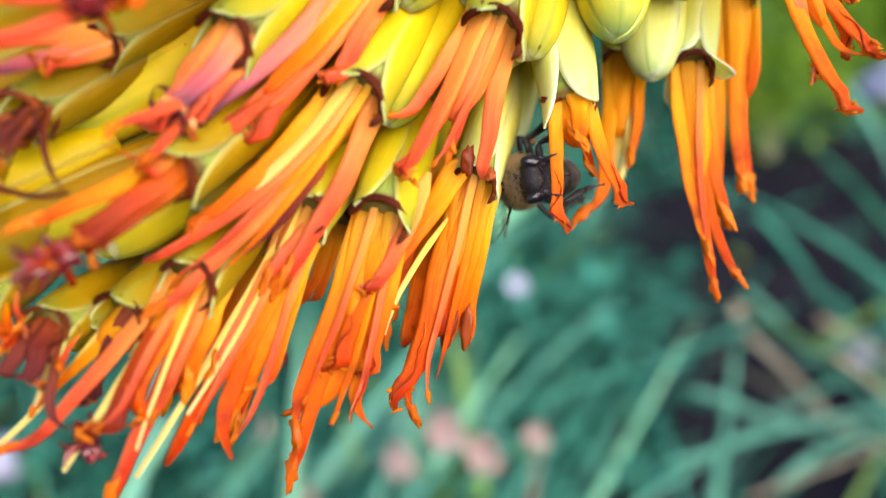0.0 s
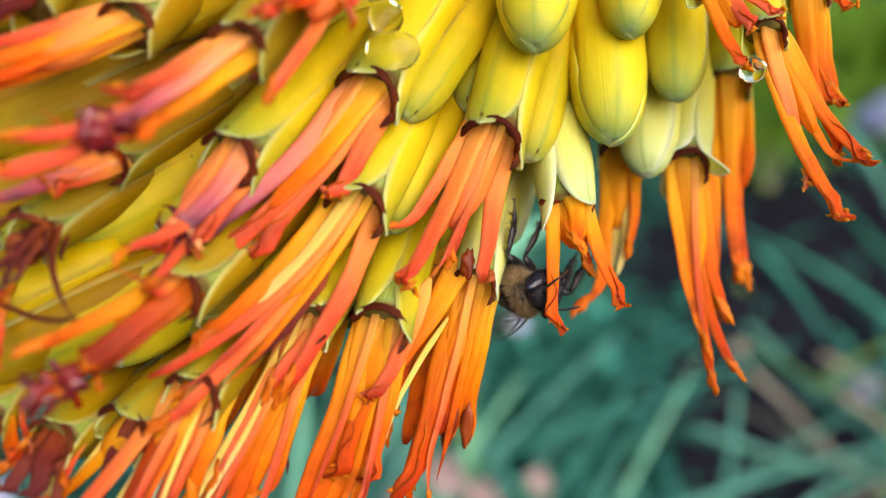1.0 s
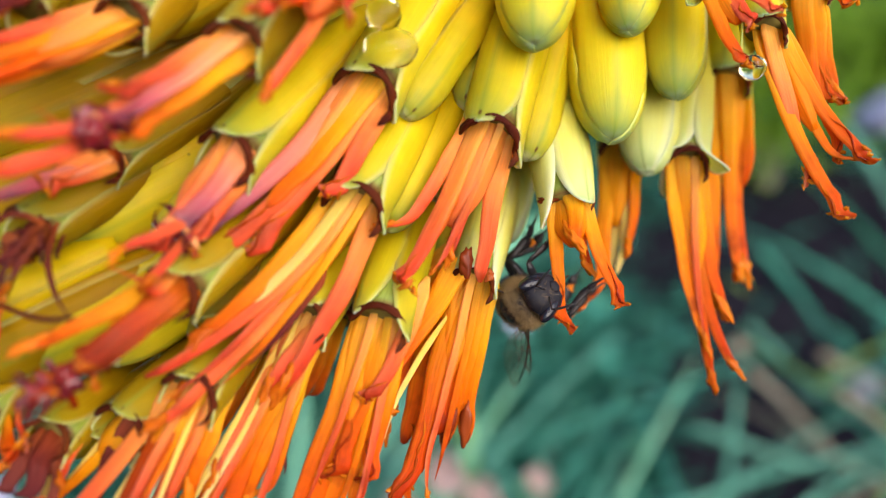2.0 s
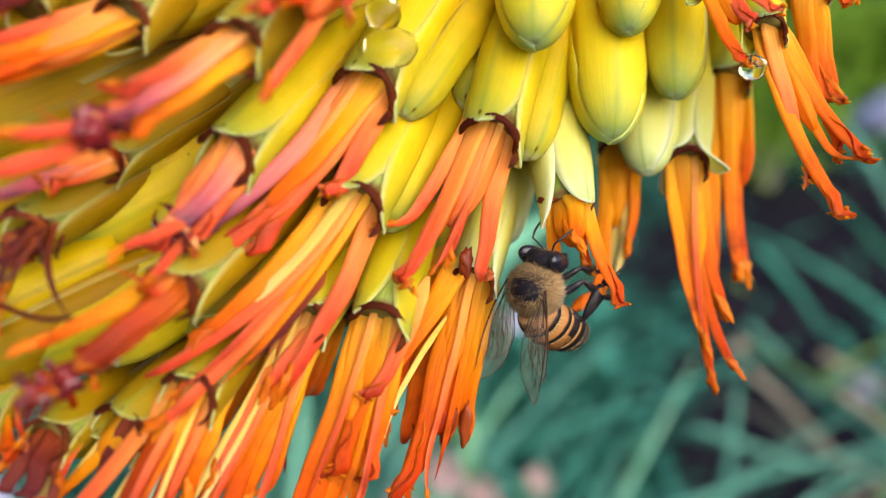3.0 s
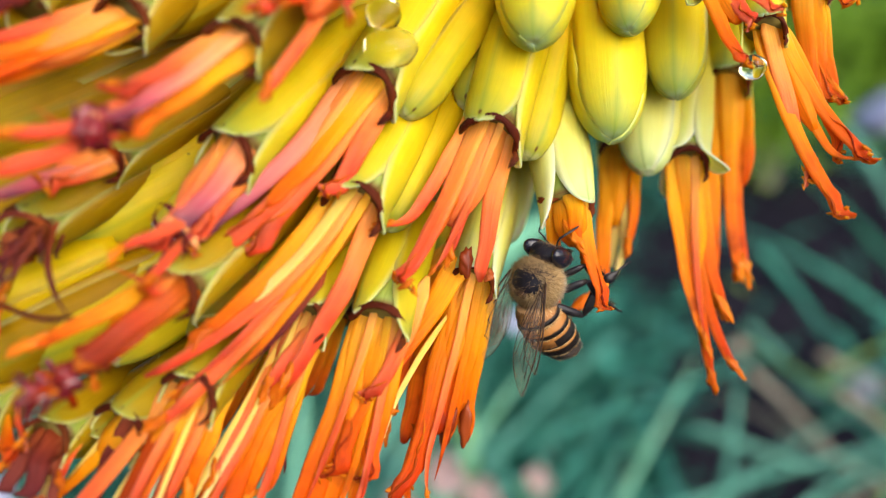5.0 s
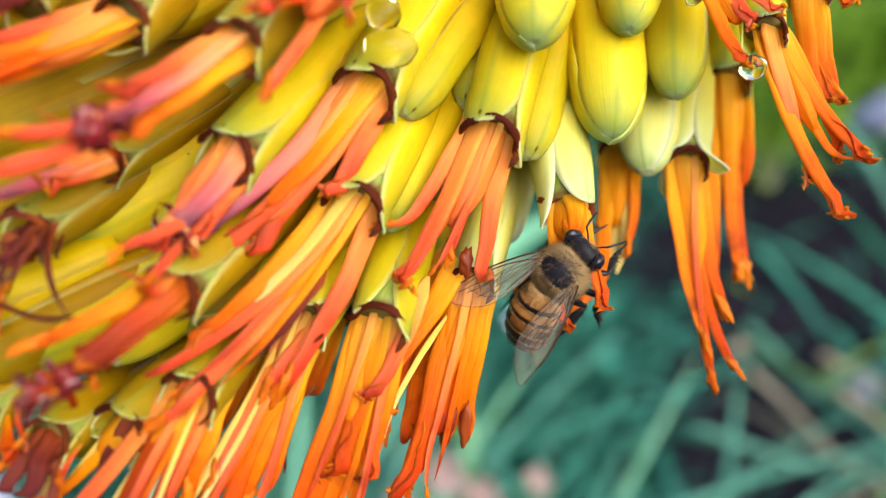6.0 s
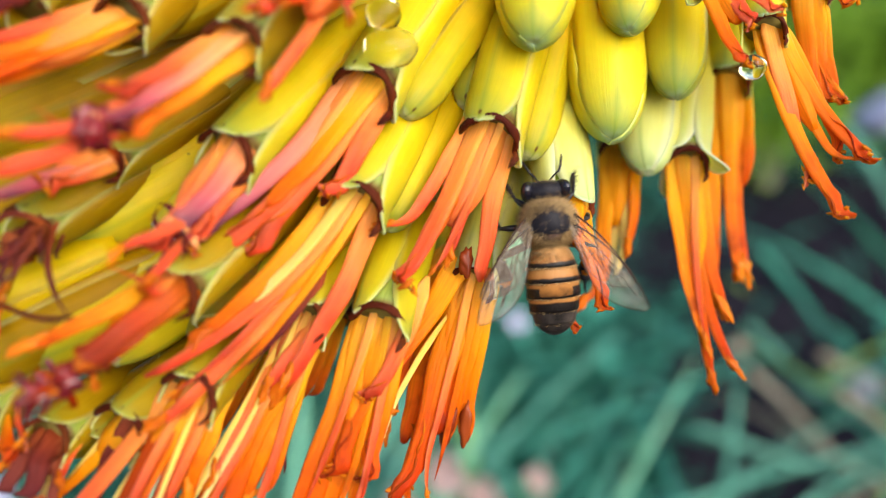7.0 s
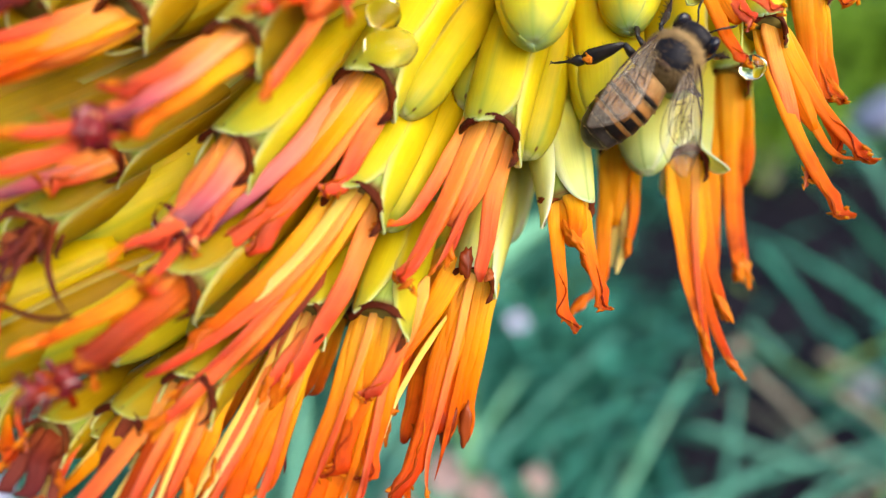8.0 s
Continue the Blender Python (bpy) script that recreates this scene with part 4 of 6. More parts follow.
stamen(f, (-32.9, 55.0, -11.3), (-31.6, 53.0, -13.3), (-29.8, 51.0, -15.2), 1.77, "orange", "crumple")
stamen(f, (-32.2, 55.6, -11.6), (-30.4, 53.0, -12.7), (-28.8, 51.0, -13.6), 1.61, "coral", "crumple")
f = floret((-22.9, 66.0, -1.5), (-30.0, 57.0, -0.4), 1.74, 20, "olive", ring=0, close=0.5, flare=0)
f = floret((-11.3, 66.0, 0.1), (-18.8, 56.0, -5.1), 1.71, 20, "olive", ring=0, close=0.5, flare=0)
f = floret((-4.4, 68.0, 12.5), (-12.8, 60.0, 8.5), 1.84, 20, "petal", ring=0, close=0.5, flare=0)
f = floret((10.8, 78.0, 17.4), (5.8, 70.0, 0.5), 1.61, 20, "pale", close=0.4, flare=0.1, ring=0)
f = floret((8.6, 77.0, 14.2), (4.1, 69.0, 2.2), 1.58, 60, "petal", close=0.4, flare=0.1, ring=0)
f = floret((-17.6, 69.0, -1.5), (-22.7, 60.0, -10.5), 2.02, 10, "olive", close=0.5, flare=0, ring=0)
f = floret((-20.3, 69.0, -6.3), (-26.5, 61.0, -13.0), 2.05, 50, "olive", close=0.5, flare=0, ring=0)
f = floret((-7.9, 72.0, 1.2), (-11.0, 64.0, -5.1), 1.96, 40, "petal", close=0.4, flare=0, ring=0)
f = floret((-12.2, 71.0, -1.6), (-16.6, 63.0, -8.6), 1.93, 40, "olive", close=0.4, flare=0, ring=0)
f = floret((5.4, 74.0, 23.8), (0.4, 66.0, 6.2), 1.72, 10, "petal", ring=0, close=0.5, flare=0)
f = floret((2.6, 73.0, 17.9), (-1.9, 65.0, 4.0), 1.69, 70, "petal", ring=0, close=0.5, flare=0)
f = floret((6.7, 72.0, 28.7), (1.8, 63.5, 11.9), 1.75, 10, "petal", ring=0, close=0.5, flare=0)

f = floret((4.0, 79.0, 15.0), (-0.6, 70.0, -2.0), 2.3, 20, "petal", ring=0, close=0.5, flare=0)
f = floret((0.4, 79.0, 12.0), (-3.4, 70.0, -4.0), 2.2, 70, "petal", ring=0, close=0.5, flare=0)
f = floret((-26.0, 70.0, 16.0), (-37.0, 61.0, 8.0), 2.8, 30, "olive", ring=0, close=0.5, flare=0)

# broad pale-tipped petals of the tubes just behind the open ones
f = floret((12.6, 71.0, 28.0), (7.3, 64.0, 7.6), 2.05, -20, "petal", ring=0, close=0.6, flare=0)
f = floret((5.4, 66.5, 25.0), (-3.2, 58.6, 10.4), 1.95, -30, "petal", ring=0, close=0.6, flare=0)
f = floret((1.4, 66.0, 14.0), (-4.6, 59.4, 1.4), 1.95, -30, "petal", ring=0, close=0.6, flare=0)
f = floret((-9.0, 75.0, 3.0), (-15.5, 66.0, -11.0), 2.5, 10, "olive", ring=0, close=0.5, flare=0)
stamen(f, (-13.6, 67.0, -6.0), (-16.5, 63.5, -14.0), (-20.5, 62.0, -22.0), 2.3, "amber", "plain")
stamen(f, (-14.8, 67.0, -6.5), (-18.5, 63.5, -14.0), (-23.5, 62.0, -21.0), 2.2, "orange", "plain")
stamen(f, (-12.4, 67.0, -6.0), (-14.5, 63.5, -14.0), (-17.5, 62.0, -23.0), 2.2, "orange", "plain")

# nectar drops on the tubes
for c, size in (((-4.4, 55.0, 17.5), (1.35, 1.2, 1.25)), ((-3.9, 55.6, 15.2), (2.1, 1.2, 1.55)), ((25.6, 61.0, 15.0), (1.1, 1.0, 1.05))):
    part("nectar_drop", blob(Vector(c) * K, [q * K for q in size], 1.0, 0.1, 20, 14), M["drop"], spike, "clear drop of nectar")


# tubes deeper in the spike, which close its body
def way(x):
    """The way in which the tubes hang at x, from slanting on the older side to straight down."""
    k = max(0.0, min(1.0, (x + 34) / 44))
    return Vector((-0.86 * (1 - k) ** 1.1, -0.3, -0.46 - 0.5 * k)).normalized()


def lower_edge(x):
    """How low the mouths of the tubes hang at x."""
    steps_x, steps_z = (-45, -30, -22, -10, 3, 9, 25, 40), (-14, -12, -12, -5, 1, 6, 17, 24)
    return float(np.interp(x, steps_x, steps_z))


AXIS = [Vector((-70, 92, -14)), Vector((-20, 92, 14)), Vector((20, 90, 42)), Vector((45, 88, 80))]
for layer, (deep, up) in enumerate(((5.5, 4.5), (10.0, 7.0), (15.0, 9.0))):
    for row in range(5):
        for k in range(13):
            x = -42 + k * 5.2 + (row % 2) * 2.6 + rng.uniform(-0.8, 0.8)
            z = lower_edge(x) + up + row * 8.5 + rng.uniform(-1, 1)
            if z > 34:
                continue
            y = 51 + 0.29 * (x + 27) + deep + row * 1.2
            m = Vector((x, max(50, y), z))
            floret(m - way(x) * 20, m, 2.7, rng.uniform(0, 120), rng.choice(("olive", "petal", "olive", "petal")), 0.35, 0.05, 0)

# the stalk that carries the florets, bent down to the ground outside the view
pts = [Vector((-150, 330, -400)), Vector((-150, 220, -160)), Vector((-125, 130, -60))] + AXIS
smooth = []
for i in range(len(pts) - 1):
    for s in (0, 0.25, 0.5, 0.75):
        smooth.append(pts[i].lerp(pts[i + 1], s) * K)
smooth.append(pts[-1] * K)
part("stalk", tube(smooth, [(11 - 5 * i / len(smooth)) * K for i in range(len(smooth))], 14), M["stem"], spike, "green fleshy stalk")


# ---- the garden behind: soil, blades and leaves ----
def ground_height(x, y):
    return 0.012 * noise.noise(Vector((x * 5, y * 5, 0))) + 0.03 * noise.noise(Vector((x * 0.7, y * 0.7, 3)))


bm = bmesh.new()
steps = [-40, -12, -4, -2, -1.2] + [-0.9 + 0.06 * i for i in range(51)] + [2.4, 3, 4, 6, 12, 40, 300]
side = [-300, -40, -12, -5, -3, -2] + [-1.4 + 0.07 * i for i in range(42)] + [2, 3, 5, 12, 40, 300]
grid = [[bm.verts.new((x, y, ground_height(x, y))) for x in side] for y in steps]
for i in range(len(steps) - 1):
    for j in range(len(side) - 1):
        bm.faces.new((grid[i][j], grid[i][j + 1], grid[i + 1][j + 1], grid[i + 1][j]))
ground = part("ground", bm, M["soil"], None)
tagged(ground, "near-black garden soil, shade under the shrubs put into its colour", "ground", kind="structure")


def blade_mesh(bm, foot, lean, length, width, droop, n=9):
    """A strap leaf with a folded middle that rises from its foot, leans and droops."""
    p, d = Vector(foot), Vector((lean[0], lean[1], 1)).normalized()
    s = d.cross(Vector((0.2, 1, 0))).normalized()
    rows = []
    for i in range(n):
        u = i / (n - 1)
        w = width * 0.5 * (0.7 + 0.3 * math.sin(math.pi * min(1, u * 1.6))) * (1 - u ** 3) + 0.0004
        o = d.cross(s).normalized()
        rows.append((p - s * w, p - o * (w * 0.35), p + s * w, p + o * (w * 0.18)))
        p = p + d * (length / (n - 1))
        d = (d + Vector((lean[0], lean[1], -0.55)) * (droop / n)).normalized()
    first = [[bm.verts.new(q) for q in r] for r in rows]
    for a, b in zip(first, first[1:]):
        for j in range(4):
            bm.faces.new((a[j], a[(j + 1) % 4], b[(j + 1) % 4], b[j]))


def blade(foot, tip, width, kind, sag=0.0, name="strap_leaf", label="long grey-green strap leaf in the garden bed", category="leaf", group="strap leaves in the bed"):
    """One strap leaf laid from foot to tip, both in metres in the spike's axes."""
    a, b = LAID @ Vector(foot), LAID @ Vector(tip)
    bm = bmesh.new()
    c = (a + b) / 2 + Vector((0, 0, sag))
    pts = bez(a, c, b, 12)
    s = (b - a).cross(Vector((0, 1, 0.3))).normalized()
    rows = []
    for i, p in enumerate(pts):
        u = i / 11
        w = width * 0.41 * (1 - u ** 2.5) + 0.0005
        o = (b - a).normalized().cross(s)
        rows.append((p - s * w, p - o * (w * 0.3), p + s * w, p + o * (w * 0.2)))
    vs = [[bm.verts.new(q) for q in r] for r in rows]
    for e, f in zip(vs, vs[1:]):
        for j in range(4):
            bm.faces.new((e[j], e[(j + 1) % 4], f[(j + 1) % 4], f[j]))
    ob = part(name, bm, M[kind], None)
    return tagged(ob, label, category, group)


def fallen(at, r, kind):
    """A cupped fallen petal caught among the blades."""
    c = LAID @ Vector(at)
    rows = []
    for i in range(7):
        u = i / 6
        rows.append([Vector(((u - 0.5) * 2 * r, v * r * 0.85 * math.sin(math.pi * (0.08 + 0.84 * u)), 0.5 * r * v * v + 0.2 * r * u)) for v in (-1, -0.5, 0, 0.5, 1)])
    bm = thick(sheet(rows), r * 0.06)
    turn = Euler((radians(65), radians(at[0] * 300), radians(at[2] * 500))).to_matrix()
    for w in bm.verts:
        w.co = c + turn @ w.co
    label = "pale mauve fallen petal among the grass" if kind == "white" else "pinkish dry fallen petal among the grass"
    return tagged(part("fallen_petal", bm, M[kind], None), label, "petal", "fallen petals in the grass")


blade((0.040, 0.300, -0.163), (0.148, 0.420, -0.056), 0.0149, "blade_pale", 0.0)
blade((-0.022, 0.340, -0.145), (0.120, 0.480, -0.049), 0.0125, "blade_light", 0.01)
blade((-0.062, 0.360, -0.137), (0.074, 0.550, 0.017), 0.0244, "blade_light", 0.0)
blade((0.393, 0.600, -0.082), (0.186, 0.500, 0.020), 0.0080, "blade", 0.02)
blade((0.458, 0.700, -0.064), (0.263, 0.550, 0.059), 0.0105, "leaf_dark", 0.02)
blade((0.091, 0.300, -0.106), (0.295, 0.450, -0.117), 0.0115, "blade_light", 0.01)
blade((0.275, 0.420, -0.147), (0.182, 0.500, -0.095), 0.0050, "straw", 0.0)
blade((0.295, 0.450, -0.120), (0.221, 0.550, -0.067), 0.0099, "blade_lime", 0.0)
blade((0.134, 0.320, -0.127), (0.275, 0.420, -0.125), 0.0055, "straw", 0.0)
blade((0.037, 0.330, -0.154), (0.058, 0.420, -0.115), 0.0075, "straw", 0.0)
blade((-0.133, 0.360, -0.168), (-0.077, 0.450, -0.117), 0.0186, "blade_light", 0.0)
blade((-0.040, 0.360, -0.168), (-0.008, 0.450, -0.086), 0.0142, "blade_light", 0.0)
blade((0.151, 0.500, -0.099), (0.292, 0.600, -0.073), 0.0168, "blade", 0.0)
blade((0.040, 0.450, -0.124), (0.171, 0.500, -0.099), 0.0145, "blade", 0.01)
blade((0.011, 0.400, -0.140), (0.021, 0.500, -0.068), 0.0124, "blade_lime", 0.0)
blade((0.021, 0.360, -0.154), (0.039, 0.440, -0.087), 0.0092, "blade_light", 0.0)
blade((0.031, 0.350, -0.150), (0.074, 0.430, -0.082), 0.0078, "blade_light", 0.0)
blade((-0.026, 0.400, -0.171), (0.029, 0.500, -0.076), 0.0138, "blade_light", 0.0)
blade((0.066, 0.400, -0.171), (0.118, 0.460, -0.112), 0.0112, "blade_light", 0.0)
blade((0.143, 0.400, -0.159), (0.243, 0.500, -0.114), 0.0103, "blade_light", 0.0)
blade((0.247, 0.500, -0.099), (0.360, 0.550, -0.084), 0.0104, "blade_light", 0.01)
blade((0.093, 0.360, -0.148), (0.276, 0.460, -0.091), 0.0107, "blade_light", 0.01)
blade((0.136, 0.400, -0.098), (0.241, 0.440, -0.138), 0.0096, "blade_light", 0.0)
blade((0.155, 0.340, -0.127), (0.288, 0.440, -0.094), 0.0089, "blade_light", 0.0)
blade((0.009, 0.320, -0.122), (0.066, 0.400, -0.104), 0.0110, "blade_light", 0.0)
fallen((0.043, 0.420, -0.041), 0.0064, "white")
fallen((0.004, 0.290, -0.088), 0.0098, "litter")
fallen((-0.014, 0.290, -0.100), 0.0089, "litter")
fallen((0.018, 0.280, -0.094), 0.0086, "litter")
fallen((0.201, 0.500, -0.065), 0.0057, "straw")
fallen((0.698, 1.200, 0.230), 0.0459, "white")
fallen((-0.098, 0.420, -0.125), 0.0096, "litter")
fallen((-0.234, 0.400, -0.137), 0.0153, "white")
fallen((-0.069, 0.400, -0.159), 0.0092, "litter")
fallen((0.039, 0.290, -0.090), 0.0058, "litter")
fallen((0.347, 0.600, -0.110), 0.0110, "white")

# pale blades and straws that lie over one another under the spike
rs = random.Random(31)
for k in range(16):
    x, y = rs.uniform(-0.16, 0.02), rs.uniform(0.34, 0.50)
    lean = rs.uniform(-0.02, 0.09)
    blade((x, y, -0.30 * y - rs.uniform(0.01, 0.05)), (x + lean, y + rs.uniform(0.02, 0.10), -0.30 * y + rs.uniform(0.0, 0.05)), rs.uniform(0.006, 0.014), rs.choice(("blade_pale", "blade_pale", "blade_light", "blade_lime")), rs.uniform(0, 0.01))
for a, b, w, kind in (((0.205, 0.50, -0.050), (0.285, 0.56, -0.120), 0.006, "blade_light"), ((0.190, 0.46, -0.075), (0.262, 0.46, -0.150), 0.0045, "straw"),
                      ((0.215, 0.42, -0.075), (0.300, 0.46, -0.048), 0.005, "blade_lime"), ((0.245, 0.48, -0.068), (0.330, 0.50, -0.120), 0.004, "straw"),
                      ((0.235, 0.44, -0.085), (0.300, 0.46, -0.135), 0.005, "straw"), ((0.180, 0.40, -0.150), (0.290, 0.44, -0.120), 0.012, "blade_light"),
                      ((0.250, 0.46, 0.075), (0.290, 0.47, 0.020), 0.007, "blade_light"), ((0.200, 0.47, 0.000), (0.262, 0.50, -0.062), 0.007, "blade"),
                      ((0.030, 0.45, -0.010), (0.075, 0.47, 0.020), 0.026, "blade_pale"), ((0.262, 0.42, -0.100), (0.330, 0.47, -0.080), 0.006, "straw")):
    blade(a, b, w, kind, 0.006)

# thick growth of blades, which nobody could count
rg = random.Random(9)
for name, kind, count, spread in (("grass", "blade", 2100, 1.0), ("grass", "blade_light", 420, 1.0), ("grass", "leaf_dark", 3000, 1.0), ("grass", "blade_lime", 380, 1.0), ("grass", "straw", 22, 1.0)):
    bm = bmesh.new()
    for k in range(count):
        y = rg.uniform(0.3, 2.6)
        x = rg.uniform(-0.9, 0.95) * (0.35 + y * 0.75)
        bare = 0.34 < y < 1.6 and 0.20 < x / y < 0.85
        if bare and rg.random() < 0.9:
            continue
        h = rg.uniform(0.03, 0.09) if bare else rg.uniform(0.09, 0.24) * (1.0 if y < 1.2 else 1.2)
        blade_mesh(bm, (x, y, ground_height(x, y) - 0.01), (rg.gauss(0.15, 0.45), rg.gauss(-0.1, 0.35)), h, rg.uniform(0.003, 0.009), rg.uniform(0.6, 2.4), 7)
    tagged(part(name, bm, M[kind], None), "tangled green grass in a garden bed" if kind != "straw" else "dry straw-coloured grass stalks", "grass", kind="stuff")


# the same growth, thinner, all round the spike
bm = bmesh.new()
for k in range(5200):
    x, y = rg.uniform(-2.6, 2.8), rg.uniform(-1.8, 3.4)
    if (0.3 < y < 2.6 and abs(x) < 0.95 * (0.35 + y * 0.75)) or math.hypot(x, y) < 0.28:
        continue
    blade_mesh(bm, (x, y, ground_height(x, y) - 0.01), (rg.gauss(0.15, 0.45), rg.gauss(-0.1, 0.35)), rg.uniform(0.08, 0.2), rg.uniform(0.005, 0.012), rg.uniform(0.6, 2.4), 6)
tagged(part("grass", bm, M["blade"], None), "tangled green grass in a garden bed", "grass", kind="stuff")


def leaf_mesh(bm, p, d, size):
    s = d.cross(Vector((0, 0, 1)))
    s = s.normalized() if s.length > 0.01 else Vector((1, 0, 0))
    up = s.cross(d) * 0.12
    a = [p, p + d * (size * 0.35) + s * (size * 0.28) + up * size, p + d * size, p + d * (size * 0.35) - s * (size * 0.28) + up * size]
    c = p + d * (size * 0.45) - up * (size * 0.5)
    vs, vc = [bm.verts.new(q) for q in a], bm.verts.new(c)
    for j in range(4):
        bm.faces.new((vs[j], vs[(j + 1) % 4], vc))


def cover(count, kind, seed):
    """Low small-leaved plants that cover the soil of the bed, with a bare patch to the side."""
    rc, bm = random.Random(seed), bmesh.new()
    while count:
        y = rc.uniform(0.42, 1.5)
        x = rc.uniform(-0.60, 0.36) * y
        if math.hypot((x - 0.36) / 0.20, (y - 0.98) / 0.20) < 1 or noise.noise(Vector((x * 9, y * 9, seed))) < 0.0:
            continue
        count -= 1
        d = Vector((rc.gauss(0, 1), rc.gauss(-0.3, 1), rc.gauss(0.45, 0.5))).normalized()
        leaf_mesh(bm, Vector((x, y, ground_height(x, y) + rc.uniform(0.0, 0.05))), d, rc.uniform(0.018, 0.042))
    return tagged(part("ground_cover", bm, M[kind], None), "low small-leaved green plants on the soil", "plants", kind="stuff")


def bush(centre, radius, count, size, kind, label):
    """A shrub: stems from the ground and a crown of many small leaves."""
    root = tagged(new("shrub"), label, "shrub")
    root.location = (centre[0], centre[1], 0)
    bm, stems = bmesh.new(), []
    for k in range(9):
        a = rg.uniform(0, 6.28)
        top = Vector((math.cos(a) * radius * 0.6, math.sin(a) * radius * 0.5, centre[2] + rg.uniform(-0.3, 0.5) * radius))
        stems.append(top)
        part("branch", tube(bez((0, 0, -0.02), (top.x * 0.3, top.y * 0.3, top.z * 0.6), top, 7), [0.008 - 0.001 * i for i in range(7)], 6), M["straw"], root)
    for k in range(count):
        c = rg.choice(stems)
        q = c + Vector((rg.gauss(0, 0.42), rg.gauss(0, 0.42), rg.gauss(0, 0.36))) * radius
        if q.z < 0.02:
            continue
        d = Vector((rg.gauss(0, 1), rg.gauss(0, 1), rg.gauss(0.1, 0.7))).normalized()
        leaf_mesh(bm, q, d, size * rg.uniform(0.6, 1.3))
    part("crown", bm, M[kind], root)
    return root


cover(2400, "leaf_dark", 3)
cover(420, "blade", 8)
cover(70, "blade_lime", 12)
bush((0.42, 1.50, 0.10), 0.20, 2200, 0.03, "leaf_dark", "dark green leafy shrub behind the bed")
bush((0.66, 1.46, 0.15), 0.12, 1500, 0.03, "leaf_light", "lime green shrub behind the bed, sunlight put into its leaf colour")
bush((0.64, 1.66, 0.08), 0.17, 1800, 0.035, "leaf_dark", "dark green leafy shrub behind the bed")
bush((1.12, 2.05, 0.16), 0.26, 2600, 0.05, "leaf_light", "lime green shrub behind the bed, sunlight put into its leaf colour")
bush((0.98, 1.90, 0.15), 0.20, 2200, 0.045, "leaf_light", "lime green shrub behind the bed, sunlight put into its leaf colour")
bush((1.70, 2.25, 0.24), 0.34, 2600, 0.05, "leaf_light", "lime green shrub behind the bed, sunlight put into its leaf colour")
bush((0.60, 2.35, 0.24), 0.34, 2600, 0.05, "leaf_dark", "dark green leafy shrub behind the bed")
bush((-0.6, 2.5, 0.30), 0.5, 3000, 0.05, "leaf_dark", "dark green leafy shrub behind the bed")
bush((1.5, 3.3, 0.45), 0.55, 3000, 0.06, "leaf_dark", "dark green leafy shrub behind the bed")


# ---- the honeybee: x forward, y to its left, z to its back; millimetres ----
def fur_material():
    m, n, l, b = nodes_of("bee_hair")
    geo = n.new("ShaderNodeNewGeometry")
    tan = ramp(n, [(0.0, (0.13, 0.075, 0.028)), (0.5, (0.44, 0.28, 0.115)), (1.0, (0.76, 0.56, 0.28))])
    grey = ramp(n, [(0.0, (0.36, 0.30, 0.24)), (0.5, (0.60, 0.54, 0.46)), (1.0, (0.80, 0.76, 0.68))])
    l.new(geo.outputs["Random Per Island"], tan.inputs[0])
    l.new(geo.outputs["Random Per Island"], grey.inputs[0])
    sep = n.new("ShaderNodeSeparateXYZ")
    l.new(n.new("ShaderNodeTexCoord").outputs["Object"], sep.inputs[0])
    up = n.new("ShaderNodeMapRange")
    up.inputs[1].default_value, up.inputs[2].default_value = -0.0019, -0.0004
    l.new(sep.outputs[2], up.inputs[0])
    colour = mix(n, l, grey.outputs[0], tan.outputs[0], up.outputs[0])
    l.new(colour, b.inputs["Base Color"])
    b.inputs["Roughness"].default_value = 0.7
    glow_through(m, n, l, b, colour, 0.4)
    return m


def wing_material():
    m, n, l, b = nodes_of("bee_wing_membrane")
    obj = n.new("ShaderNodeTexCoord").outputs["Object"]
    t = noise_tex(n, l, obj, 900, 3.0)
    r = ramp(n, [(0.3, (0.40, 0.33, 0.26)), (0.7, (0.62, 0.54, 0.46))])
    l.new(t.outputs[0], r.inputs[0])
    l.new(r.outputs[0], b.inputs["Base Color"])
    b.inputs["Roughness"].default_value = 0.16
    bump(n, l, b, t.outputs[0], 0.5, 0.0003)
    clear_part = n.new("ShaderNodeBsdfTransparent")
    clear_part.inputs[0].default_value = (0.97, 0.94, 0.88, 1)
    s = n.new("ShaderNodeMixShader")
    s.inputs[0].default_value = 0.11
    l.new(clear_part.outputs[0], s.inputs[1])
    l.new(b.outputs[0], s.inputs[2])
    l.new(s.outputs[0], n["Material Output"].inputs[0])
    return m


